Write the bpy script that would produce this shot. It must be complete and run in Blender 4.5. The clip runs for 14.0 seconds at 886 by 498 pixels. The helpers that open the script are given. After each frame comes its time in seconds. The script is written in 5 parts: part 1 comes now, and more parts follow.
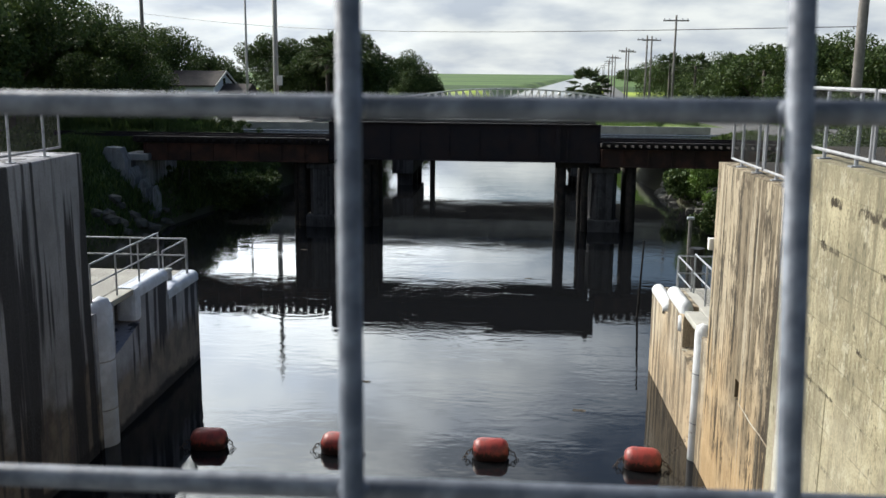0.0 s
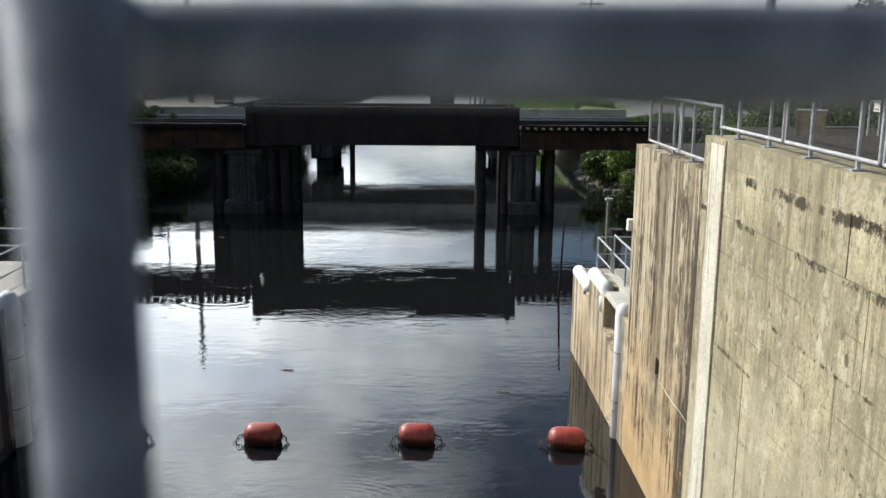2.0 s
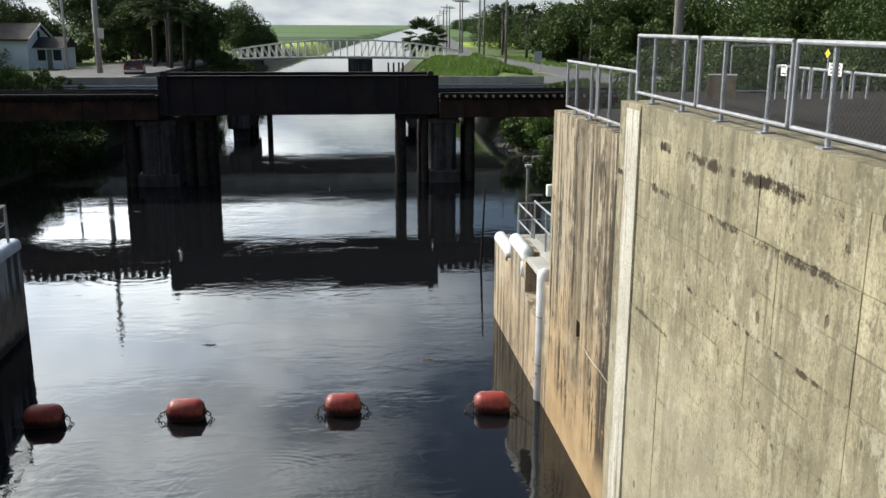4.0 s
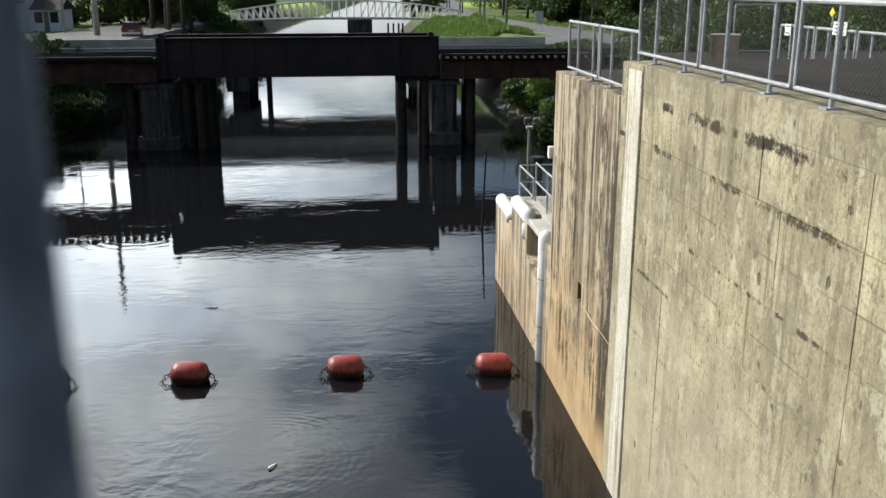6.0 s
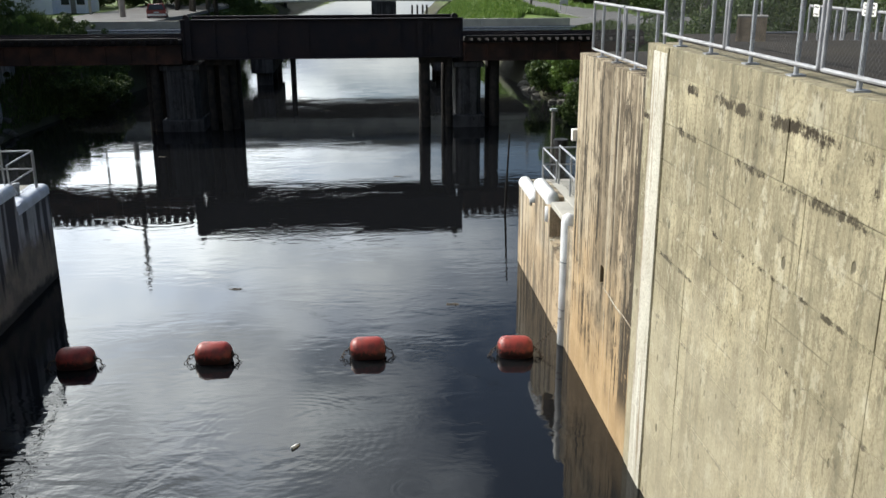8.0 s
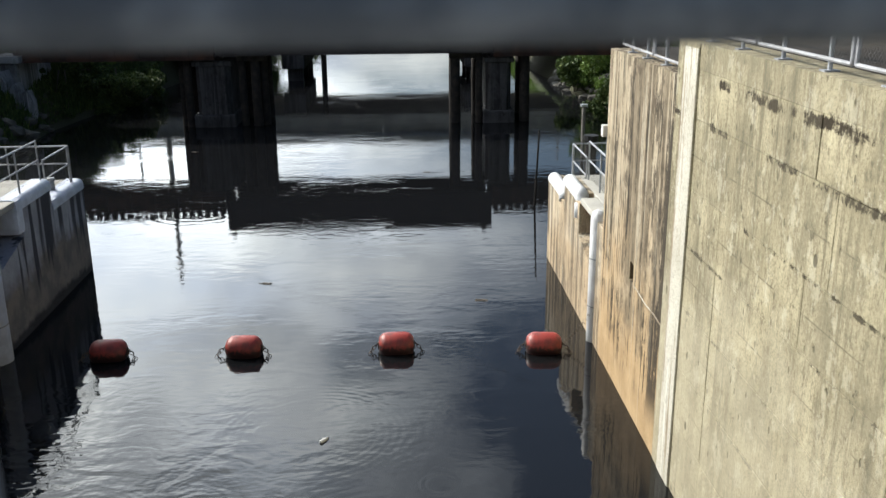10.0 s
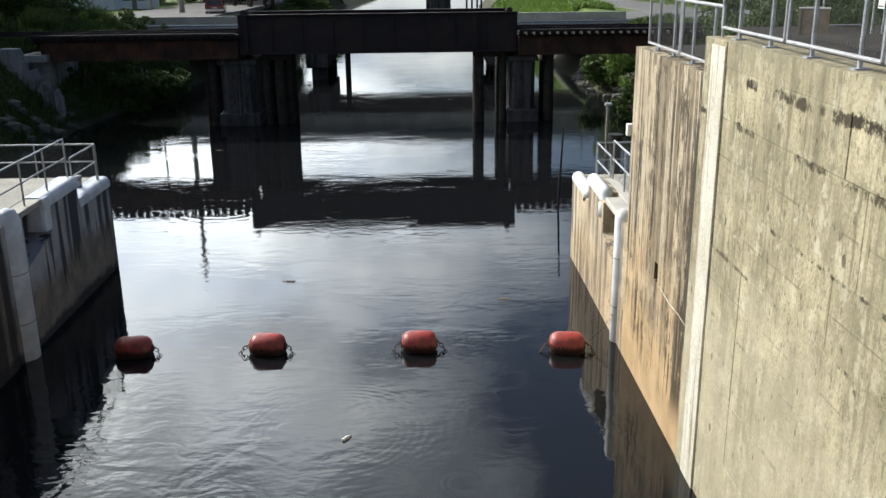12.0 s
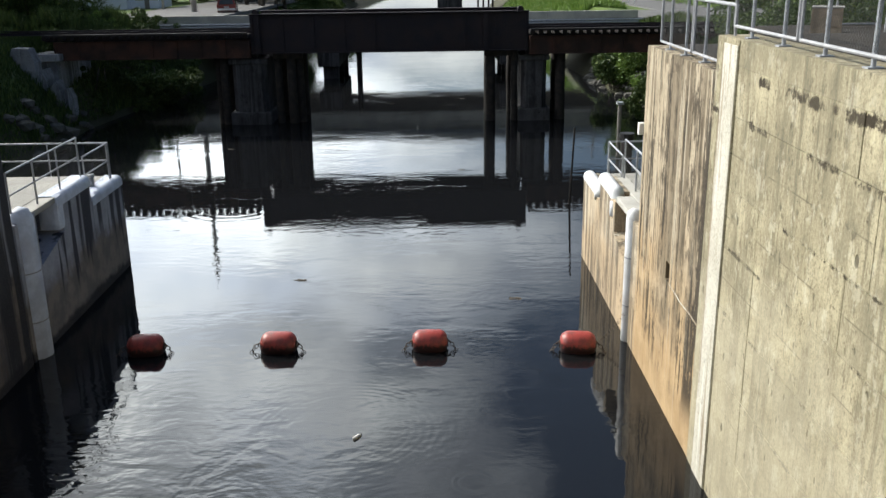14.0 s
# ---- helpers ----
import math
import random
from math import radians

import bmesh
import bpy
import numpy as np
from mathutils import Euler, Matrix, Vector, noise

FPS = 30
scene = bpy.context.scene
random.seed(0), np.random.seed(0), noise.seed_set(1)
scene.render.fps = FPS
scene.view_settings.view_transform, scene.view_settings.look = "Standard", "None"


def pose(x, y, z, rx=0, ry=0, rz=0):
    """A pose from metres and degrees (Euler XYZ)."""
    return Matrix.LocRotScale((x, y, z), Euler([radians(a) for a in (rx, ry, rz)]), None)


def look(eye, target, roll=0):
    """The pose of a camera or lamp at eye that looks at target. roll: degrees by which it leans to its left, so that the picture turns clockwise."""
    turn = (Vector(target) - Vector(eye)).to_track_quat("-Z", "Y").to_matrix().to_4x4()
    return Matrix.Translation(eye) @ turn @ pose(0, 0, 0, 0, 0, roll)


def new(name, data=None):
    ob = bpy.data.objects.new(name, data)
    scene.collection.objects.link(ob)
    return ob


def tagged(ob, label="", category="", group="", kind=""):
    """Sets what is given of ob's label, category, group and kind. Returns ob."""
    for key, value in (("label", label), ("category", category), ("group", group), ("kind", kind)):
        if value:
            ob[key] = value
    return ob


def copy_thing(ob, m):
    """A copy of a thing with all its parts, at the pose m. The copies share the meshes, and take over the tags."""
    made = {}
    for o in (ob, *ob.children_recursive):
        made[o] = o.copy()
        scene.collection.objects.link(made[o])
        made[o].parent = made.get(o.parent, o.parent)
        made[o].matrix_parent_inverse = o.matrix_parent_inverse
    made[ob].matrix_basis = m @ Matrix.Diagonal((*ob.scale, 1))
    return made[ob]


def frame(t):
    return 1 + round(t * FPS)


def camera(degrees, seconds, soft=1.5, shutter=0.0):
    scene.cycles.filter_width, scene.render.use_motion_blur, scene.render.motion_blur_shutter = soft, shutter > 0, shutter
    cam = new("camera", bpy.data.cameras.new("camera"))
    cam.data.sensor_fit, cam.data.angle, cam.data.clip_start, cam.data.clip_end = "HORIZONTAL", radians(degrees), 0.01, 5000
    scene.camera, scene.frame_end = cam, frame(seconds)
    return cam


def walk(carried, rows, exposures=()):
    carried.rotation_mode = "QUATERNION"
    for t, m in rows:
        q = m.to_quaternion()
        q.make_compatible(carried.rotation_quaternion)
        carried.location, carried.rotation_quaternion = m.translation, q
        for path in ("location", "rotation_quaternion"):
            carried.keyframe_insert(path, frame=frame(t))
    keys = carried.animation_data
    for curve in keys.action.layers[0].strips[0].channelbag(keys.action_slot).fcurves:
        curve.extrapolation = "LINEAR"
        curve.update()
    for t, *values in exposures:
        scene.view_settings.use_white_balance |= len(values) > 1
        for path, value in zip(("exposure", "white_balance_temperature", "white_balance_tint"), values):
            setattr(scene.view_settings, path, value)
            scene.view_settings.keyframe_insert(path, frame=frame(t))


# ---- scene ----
cam = camera(51.5, 14.0)
PATH = [
    (0, (0.8300, 0.7460, 8.9002), (0.7096, 2.7064, 8.5226), 0.57),
    (0.5, (0.8288, 0.7800, 8.8950), (0.7356, 2.7420, 8.5180), 0.58),
    (1, (0.8165, 0.8230, 8.8934), (0.7605, 2.7848, 8.5082), 0.57),
    (1.5, (0.8117, 0.8755, 8.8911), (0.8039, 2.8358, 8.4944), 0.60),
    (2, (0.8141, 0.8970, 8.8925), (0.8644, 2.8539, 8.4822), 0.46),
    (2.5, (0.8226, 0.8980, 8.8861), (0.9332, 2.8492, 8.4610), 0.35),
    (3, (0.8224, 0.8960, 8.8858), (0.9794, 2.8408, 8.4460), 0.28),
    (3.5, (0.8214, 0.8960, 8.8862), (1.0124, 2.8336, 8.4288), 0.35),
    (4, (0.8206, 0.8960, 8.8867), (1.0386, 2.8264, 8.4112), 0.20),
    (6.5, (0.8124, 0.9010, 8.8898), (1.0202, 2.8062, 8.3179), -0.19),
    (7, (0.8137, 0.9010, 8.8901), (1.0109, 2.8036, 8.3057), -0.23),
    (7.5, (0.8218, 0.8960, 8.8896), (1.0019, 2.7995, 8.3026), -0.06),
    (8, (0.8245, 0.8910, 8.8897), (0.9870, 2.7948, 8.2988), -0.19),
    (10.5, (0.8349, 0.8730, 8.8970), (0.9179, 2.7792, 8.2971), -0.52),
    (11, (0.8356, 0.8730, 8.8958), (0.9041, 2.7796, 8.2955), -0.58),
    (11.5, (0.8282, 0.8910, 8.8903), (0.8870, 2.7976, 8.2890), -0.57),
    (12, (0.8260, 0.8960, 8.8903), (0.8749, 2.8028, 8.2887), -0.65),
    (12.5, (0.8262, 0.8960, 8.8903), (0.8684, 2.8029, 8.2886), -0.63),
    (13, (0.8264, 0.8960, 8.8903), (0.8636, 2.8028, 8.2879), -0.69),
    (13.5, (0.8266, 0.8960, 8.8904), (0.8576, 2.8022, 8.2858), -0.76),
    (14, (0.8268, 0.8960, 8.8903), (0.8518, 2.8027, 8.2869), -0.76),
]
EXPOSURES = [(0, -0.06), (2.0, -0.04), (3.0, -0.12), (4.0, -0.16), (6.5, -0.08), (8.0, -0.04), (10.5, 0.07), (14, 0.08)]
walk(cam, [(t, look(eye, target, roll)) for t, eye, target, roll in PATH], EXPOSURES)
cam.data.dof.use_dof = True
cam.data.dof.focus_distance = 24.0
cam.data.dof.aperture_fstop = 29.0

# ---- sky and sun ----
SUN_AZ, SUN_EL = radians(-52), radians(36)      # azimuth from +y towards +x
sun_dir = Vector((math.sin(SUN_AZ) * math.cos(SUN_EL), math.cos(SUN_AZ) * math.cos(SUN_EL), math.sin(SUN_EL)))
sun = new("sun", bpy.data.lights.new("sun", "SUN"))
sun.data.energy, sun.data.angle, sun.data.color = 5.0, radians(0.6), (1.0, 0.945, 0.84)
sun.matrix_world = look(sun_dir * 50, (0, 0, 0))
scene.view_settings.exposure = 0.0

world = bpy.data.worlds.new("sky")
scene.world = world
world.use_nodes = True
wn, wl_ = world.node_tree.nodes, world.node_tree.links
wn.clear()
sky = wn.new("ShaderNodeTexSky")
sky.sky_type, sky.sun_disc, sky.sun_elevation, sky.sun_rotation = "NISHITA", False, SUN_EL, SUN_AZ
sky.air_density, sky.dust_density, sky.ozone_density = 1.0, 0.6, 1.5
bg_sky = wn.new("ShaderNodeBackground")
bg_sky.inputs[1].default_value = 0.085
wl_.new(sky.outputs[0], bg_sky.inputs[0])
geo = wn.new("ShaderNodeTexCoord")
sep = wn.new("ShaderNodeSeparateXYZ")
wl_.new(geo.outputs["Generated"], sep.inputs[0])


def wmath(op, a, b=None):
    n = wn.new("ShaderNodeMath")
    n.operation = op
    for i, v in enumerate((a, b)):
        if v is None:
            continue
        if isinstance(v, (int, float)):
            n.inputs[i].default_value = v
        else:
            wl_.new(v, n.inputs[i])
    return n.outputs[0]


zz = wmath("ADD", wmath("MAXIMUM", sep.outputs[2], 0.0), 0.28)
comb = wn.new("ShaderNodeCombineXYZ")
comb_x = wmath("DIVIDE", sep.outputs[0], zz)
wl_.new(comb_x, comb.inputs[0])
wl_.new(wmath("DIVIDE", sep.outputs[1], zz), comb.inputs[1])
cn = wn.new("ShaderNodeTexNoise")
cn.inputs["Scale"].default_value, cn.inputs["Detail"].default_value, cn.inputs["Roughness"].default_value = 1.7, 7.0, 0.55
cn.inputs["Distortion"].default_value = 0.3
wl_.new(comb.outputs[0], cn.inputs["Vector"])
cr = wn.new("ShaderNodeValToRGB")
cr.color_ramp.elements[0].position, cr.color_ramp.elements[1].position = 0.36, 0.66
wl_.new(wmath("SUBTRACT", wmath("SUBTRACT", cn.outputs[0], wmath("MULTIPLY", wmath("MAXIMUM", wmath("SUBTRACT", sep.outputs[2], 0.35), 0.0), 0.46)), wmath("MULTIPLY", wmath("MAXIMUM", wmath("MINIMUM", comb_x, 0.5), -0.5), 0.38)), cr.inputs[0])
cn2 = wn.new("ShaderNodeTexNoise")
cn2.inputs["Scale"].default_value, cn2.inputs["Detail"].default_value = 3.0, 6.0
wl_.new(comb.outputs[0], cn2.inputs["Vector"])
cr2 = wn.new("ShaderNodeValToRGB")
cr2.color_ramp.elements[0].position, cr2.color_ramp.elements[1].position = 0.35, 0.62
cr2.color_ramp.elements[0].color = (0.56, 0.63, 0.72, 1)
cr2.color_ramp.elements[1].color = (0.97, 1.02, 1.01, 1)
wl_.new(cn2.outputs[0], cr2.inputs[0])
bg_cloud = wn.new("ShaderNodeBackground")
# clouds are brighter towards the sun
dotn = wn.new("ShaderNodeVectorMath")
dotn.operation = "DOT_PRODUCT"
wl_.new(geo.outputs["Generated"], dotn.inputs[0])
dotn.inputs[1].default_value = sun_dir
glow = wn.new("ShaderNodeMapRange")
glow.interpolation_type = "SMOOTHSTEP"
for key, val in zip((1, 2, 3, 4), (0.32, 0.85, 0.54, 5.8)):
    glow.inputs[key].default_value = val
wl_.new(dotn.outputs["Value"], glow.inputs[0])
wl_.new(glow.outputs[0], bg_cloud.inputs[1])
wl_.new(cr2.outputs[0], bg_cloud.inputs[0])
wmix = wn.new("ShaderNodeMixShader")
wl_.new(cr.outputs[0], wmix.inputs[0])
wl_.new(bg_sky.outputs[0], wmix.inputs[1])
wl_.new(bg_cloud.outputs[0], wmix.inputs[2])
# bright haze low over the horizon
haze = wn.new("ShaderNodeMapRange")
haze.interpolation_type = "SMOOTHSTEP"
for key, val in zip((1, 2, 3, 4), (0.07, 0.15, 0.95, 0.0)):
    haze.inputs[key].default_value = val
wl_.new(sep.outputs[2], haze.inputs[0])
bg_haze = wn.new("ShaderNodeBackground")
wl_.new(cr2.outputs[0], bg_haze.inputs[0])
bg_haze.inputs[1].default_value = 0.96
hmix = wn.new("ShaderNodeMixShader")
wl_.new(haze.outputs[0], hmix.inputs[0])
wl_.new(wmix.outputs[0], hmix.inputs[1])
wl_.new(bg_haze.outputs[0], hmix.inputs[2])
wo = wn.new("ShaderNodeOutputWorld")
wl_.new(hmix.outputs[0], wo.inputs[0])


# ---- materials ----
class Nodes:
    """A short way to write a node material."""

    def __init__(self, name):
        self.mat = bpy.data.materials.new(name)
        self.mat.use_nodes = True
        self.n, self.l = self.mat.node_tree.nodes, self.mat.node_tree.links
        self.bsdf = self.n["Principled BSDF"]
        self.tc = self.n.new("ShaderNodeTexCoord")

    def put(self, sock, v):
        if isinstance(v, (int, float)):
            sock.default_value = v
        elif isinstance(v, (tuple, list)):
            sock.default_value = (*v, 1) if len(v) == 3 and len(sock.default_value) == 4 else v
        else:
            self.l.new(v, sock)

    def coords(self, scale=(1, 1, 1), offset=(0, 0, 0)):
        m = self.n.new("ShaderNodeMapping")
        m.inputs["Scale"].default_value, m.inputs["Location"].default_value = scale, offset
        self.l.new(self.tc.outputs["Object"], m.inputs[0])
        return m.outputs[0]

    def noise(self, scale, detail=4, rough=0.55, stretch=(1, 1, 1), offset=(0, 0, 0), distort=0.0):
        t = self.n.new("ShaderNodeTexNoise")
        t.inputs["Scale"].default_value, t.inputs["Detail"].default_value = scale, detail
        t.inputs["Roughness"].default_value, t.inputs["Distortion"].default_value = rough, distort
        self.l.new(self.coords(stretch, offset), t.inputs["Vector"])
        return t.outputs[0]

    def ramp(self, v, a, b, lo=0.0, hi=1.0):
        r = self.n.new("ShaderNodeMapRange")
        r.interpolation_type = "SMOOTHSTEP"
        for key, val in zip((1, 2, 3, 4), (a, b, lo, hi)):
            r.inputs[key].default_value = val
        self.l.new(v, r.inputs[0])
        return r.outputs[0]

    def mix(self, f, a, b, mode="MIX"):
        m = self.n.new("ShaderNodeMix")
        m.data_type, m.blend_type = "RGBA", mode
        self.put(m.inputs[0], f), self.put(m.inputs[6], a), self.put(m.inputs[7], b)
        return m.outputs[2]

    def math(self, op, a, b):
        m = self.n.new("ShaderNodeMath")
        m.operation = op
        self.put(m.inputs[0], a), self.put(m.inputs[1], b)
        return m.outputs[0]

    def cells(self, scale, stretch=(1, 1, 1), offset=(0, 0, 0)):
        t = self.n.new("ShaderNodeTexVoronoi")
        t.inputs["Scale"].default_value = scale
        self.l.new(self.coords(stretch, offset), t.inputs["Vector"])
        return t.outputs["Distance"]

    def rings(self, c, radius, width, step):
        """Concentric ripples round a point of the water."""
        d = self.n.new("ShaderNodeVectorMath")
        d.operation = "DISTANCE"
        self.l.new(self.tc.outputs["Object"], d.inputs[0])
        d.inputs[1].default_value = c
        wave = self.math("SINE", self.math("MULTIPLY", d.outputs["Value"], 2 * math.pi / step), 0.0)
        near = self.ramp(self.math("ABSOLUTE", self.math("SUBTRACT", d.outputs["Value"], radius), 0.0), 0.0, width, 1.0, 0.0)
        return self.math("MULTIPLY", wave, near)

    def axis(self, i):
        s = self.n.new("ShaderNodeSeparateXYZ")
        self.l.new(self.tc.outputs["Object"], s.inputs[0])
        return s.outputs[i]

    def rand(self):
        return self.n.new("ShaderNodeObjectInfo").outputs["Random"]

    def island(self):
        return self.n.new("ShaderNodeNewGeometry").outputs["Random Per Island"]

    def done(self, color, rough=0.7, metal=0.0, bump=None, strength=0.3, dist=0.02):
        self.put(self.bsdf.inputs["Base Color"], color)
        self.put(self.bsdf.inputs["Roughness"], rough)
        self.put(self.bsdf.inputs["Metallic"], metal)
        if bump is not None:
            b = self.n.new("ShaderNodeBump")
            b.inputs["Strength"].default_value, b.inputs["Distance"].default_value = strength, dist
            self.l.new(bump, b.inputs["Height"])
            self.l.new(b.outputs[0], self.bsdf.inputs["Normal"])
        return self.mat


def plain(name, a, b, rough=0.6, metal=0.0, scale=3.0, bump=0.2, dist=0.01, fine=40.0):
    """Two tones in patches, with a fine grain."""
    k = Nodes(name)
    c = k.mix(k.ramp(k.noise(scale, 5), 0.35, 0.65), a, b)
    g = k.noise(fine, 3)
    c = k.mix(k.ramp(g, 0.3, 0.7, 0.0, 0.25), c, tuple(x * 0.6 for x in a))
    return k.done(c, k.ramp(g, 0.3, 0.7, rough - 0.08, rough + 0.1), metal, g, bump, dist)


def concrete(name, light, mid, dark, streak, tan=0.0, off=0.0, fine_streak=2.2, lo=0.455, hi=0.53, mould=False):
    """Weathered concrete: run-down streaks from the top, blotches, pits and a rusty tide band."""
    k = Nodes(name)
    base = k.mix(k.ramp(k.noise(0.9, 6, 0.6, offset=(off, off, 0)), 0.3, 0.7), light, mid)
    if tan:
        low = k.ramp(k.math("ADD", k.axis(2), k.ramp(k.noise(0.8, 4, offset=(3, off, 0)), 0.2, 0.8, -1.6, 1.6)), 0.6, 4.2, tan, 0.0)
        base = k.mix(low, base, (0.43, 0.30, 0.165))
    grain = k.noise(22, 8, 0.75)
    base = k.mix(k.ramp(grain, 0.44, 0.64, 0.0, 0.62), base, tuple(x * 0.55 for x in mid))
    speck = k.noise(9.0, 9, 0.8, (1, 1, 0.45), (off, 1, 4))
    s1 = k.noise(fine_streak, 9, 0.68, (1, 1, 0.035), (off, off, 0))
    s2 = k.noise(fine_streak * 3.2, 7, 0.7, (1, 1, 0.06), (off + 5, 0, 0))
    run = k.ramp(k.noise(0.55, 5, 0.6, (1, 1, 0.7), (0, off, 2)), 0.36, 0.56, 0.1, 1.0)
    st = k.math("MULTIPLY", k.ramp(k.math("ADD", k.math("ADD", k.math("MULTIPLY", s1, 0.60), k.math("MULTIPLY", s2, 0.25)), k.math("MULTIPLY", speck, 0.15)), lo, hi, 0.0, streak), run)
    base = k.mix(st, base, dark)
    pale = k.math("MULTIPLY", k.ramp(k.noise(fine_streak * 2.0, 4, 0.6, (1, 1, 0.03), (off + 9, 3, 0)), 0.58, 0.66, 0.0, 0.25 if mould else 0.55), run)
    base = k.mix(pale, base, tuple(min(0.7, x * 1.35) for x in light))
    moss = k.math("MULTIPLY", k.ramp(k.noise(4.5, 8, 0.75, (1, 1, 0.5), (1, off, 7)), 0.55, 0.66, 0.0, 0.8), k.ramp(k.noise(0.6, 3, offset=(off, 4, 0)), 0.45, 0.6))
    base = k.mix(moss, base, tuple(x * 0.8 for x in dark))
    pit = k.math("MAXIMUM", k.ramp(k.cells(1.9, (1, 1, 0.6), (off, 2, 5)), 0.07, 0.11, 1, 0), k.ramp(k.cells(4.5, (1, 1, 0.5), (off, 7, 1)), 0.08, 0.15, 0.65, 0))
    pit = k.math("MULTIPLY", pit, k.ramp(k.noise(2.2, 3, offset=(5, 5, 5)), 0.36, 0.50))
    base = k.mix(k.math("MULTIPLY", pit, 0.8), base, tuple(x * 0.4 for x in mid))
    if mould:
        band = None
        for zj, up, wide, amount in ((7.17, 0.02, 0.15, 1.0), (6.50, 0.015, 0.11, 0.92), (5.39, 0.012, 0.06, 0.7), (4.46, 0.012, 0.06, 0.7), (3.41, 0.012, 0.05, 0.6), (2.34, 0.012, 0.05, 0.6)):
            one = k.math("MULTIPLY", k.ramp(k.math("ABSOLUTE", k.math("SUBTRACT", k.axis(2), zj), 0.0), up, wide, 1, 0), amount)
            band = one if band is None else k.math("MAXIMUM", band, one)
        crust = k.noise(2.4, 12, 0.80, (1, 1, 0.8), (4, 4, 4))
        patch = k.noise(0.45, 3, 0.5, (1, 1, 1.4), (1, 9, 4))
        # faint board marks between the joints, broken up
        for zj in (0.74, 1.82, 2.90, 3.95, 4.95, 5.95):
            board = k.ramp(k.math("ABSOLUTE", k.math("SUBTRACT", k.math("ADD", k.axis(2), k.math("MULTIPLY", patch, 0.03)), zj + 0.015), 0.0), 0.004, 0.016, 0.75, 0.0)
            base = k.mix(k.math("MULTIPLY", board, k.ramp(k.noise(1.3, 4, 0.6, offset=(zj, 3, 0)), 0.42, 0.56)), base, (0.10, 0.085, 0.055))
        # mould thickens where the joint runs: the nearer the joint, the lower the threshold
        edge = k.math("ADD", crust, k.math("MULTIPLY", k.math("MULTIPLY", band, k.ramp(patch, 0.40, 0.60, 0.22, 1.0)), 0.19))
        blot = k.ramp(k.noise(1.5, 12, 0.78, (1, 1, 0.6), (8, 1, 3)), 0.47, 0.58, 0.0, 0.55)
        base = k.mix(blot, base, (0.16, 0.14, 0.092))
        bare = k.ramp(k.noise(2.1, 10, 0.76, (1, 1, 0.7), (3, 11, 6)), 0.54, 0.60, 0.0, 0.5)
        base = k.mix(bare, base, (0.52, 0.48, 0.36))
        spots = k.ramp(k.noise(13, 6, 0.72, (1, 1, 0.5), (2, 6, 1)), 0.53, 0.64, 0.0, 0.6)
        base = k.mix(spots, base, (0.09, 0.078, 0.052))
        drips = k.ramp(k.math("ADD", k.noise(5.0, 9, 0.75, (1, 1, 0.06), (2, 2, 9)), k.math("MULTIPLY", speck, 0.5)), 0.80, 0.90, 0.0, 0.55)
        base = k.mix(drips, base, (0.11, 0.093, 0.06))
        base = k.mix(k.ramp(edge, 0.60, 0.68, 0.0, 1.0), base, (0.032, 0.024, 0.014))
        base = k.mix(k.ramp(k.rand(), 0.0, 1.0, 0.0, 0.28), base, (0.15, 0.133, 0.09))
        # paler concrete towards the bottom of the wall, with an uneven upper edge
        low_pale = k.ramp(k.math("ADD", k.axis(2), k.ramp(k.noise(0.5, 5, 0.65, offset=(7, 2, 2)), 0.25, 0.75, -1.6, 1.6)), 2.2, 5.4, 0.38, 0.0)
        base = k.mix(low_pale, base, k.mix(k.ramp(grain, 0.4, 0.66, 0.0, 0.5), (0.55, 0.50, 0.37), (0.36, 0.32, 0.22)))
        base = k.mix(k.math("MULTIPLY", pit, 0.7), base, (0.10, 0.088, 0.06))
    height = k.math("SUBTRACT", k.math("MULTIPLY", grain, 0.5), k.math("MULTIPLY", pit, 0.8))
    return k.done(base, 0.88, 0.0, height, 0.8, 0.025)


M = {}
M["wall"] = concrete("concrete_wall", (0.475, 0.418, 0.275), (0.285, 0.248, 0.158), (0.080, 0.068, 0.043), 0.68, 0.0, 2.0, 2.4, 0.46, 0.58, True)
k = Nodes("concrete_streaked")
base = k.mix(k.ramp(k.noise(1.1, 6, 0.6), 0.32, 0.68), (0.50, 0.42, 0.30), (0.36, 0.295, 0.20))
tan = k.ramp(k.math("ADD", k.axis(2), k.ramp(k.noise(0.8, 4, offset=(3, 7, 0)), 0.2, 0.8, -1.2, 1.2)), 1.2, 4.6, 0.95, 0.0)
base = k.mix(tan, base, k.mix(k.ramp(k.noise(1.6, 5, 0.6), 0.35, 0.65), (0.50, 0.35, 0.19), (0.40, 0.27, 0.14)))
wavy = k.noise(5.0, 8, 0.75, (1, 1, 0.4), (7, 1, 4))
dry = k.ramp(k.math("ADD", k.axis(2), k.ramp(k.noise(0.8, 5, 0.65, offset=(2, 5, 1)), 0.25, 0.75, -1.7, 1.7)), 0.9, 3.0, 0.15, 1.0)
side = k.ramp(k.math("ADD", k.axis(1), k.math("MULTIPLY", k.noise(1.2, 3, 0.5), 0.8)), 16.6, 17.8, 1.0, 0.0)
brown = k.math("ADD", k.noise(2.6, 4, 0.6, (1, 1, 0.025), (7, 7, 0)), k.math("MULTIPLY", k.math("SUBTRACT", wavy, 0.5), 0.35))
base = k.mix(k.math("MULTIPLY", k.ramp(brown, 0.42, 0.58, 0.10, 0.85), dry), base, (0.135, 0.105, 0.068))
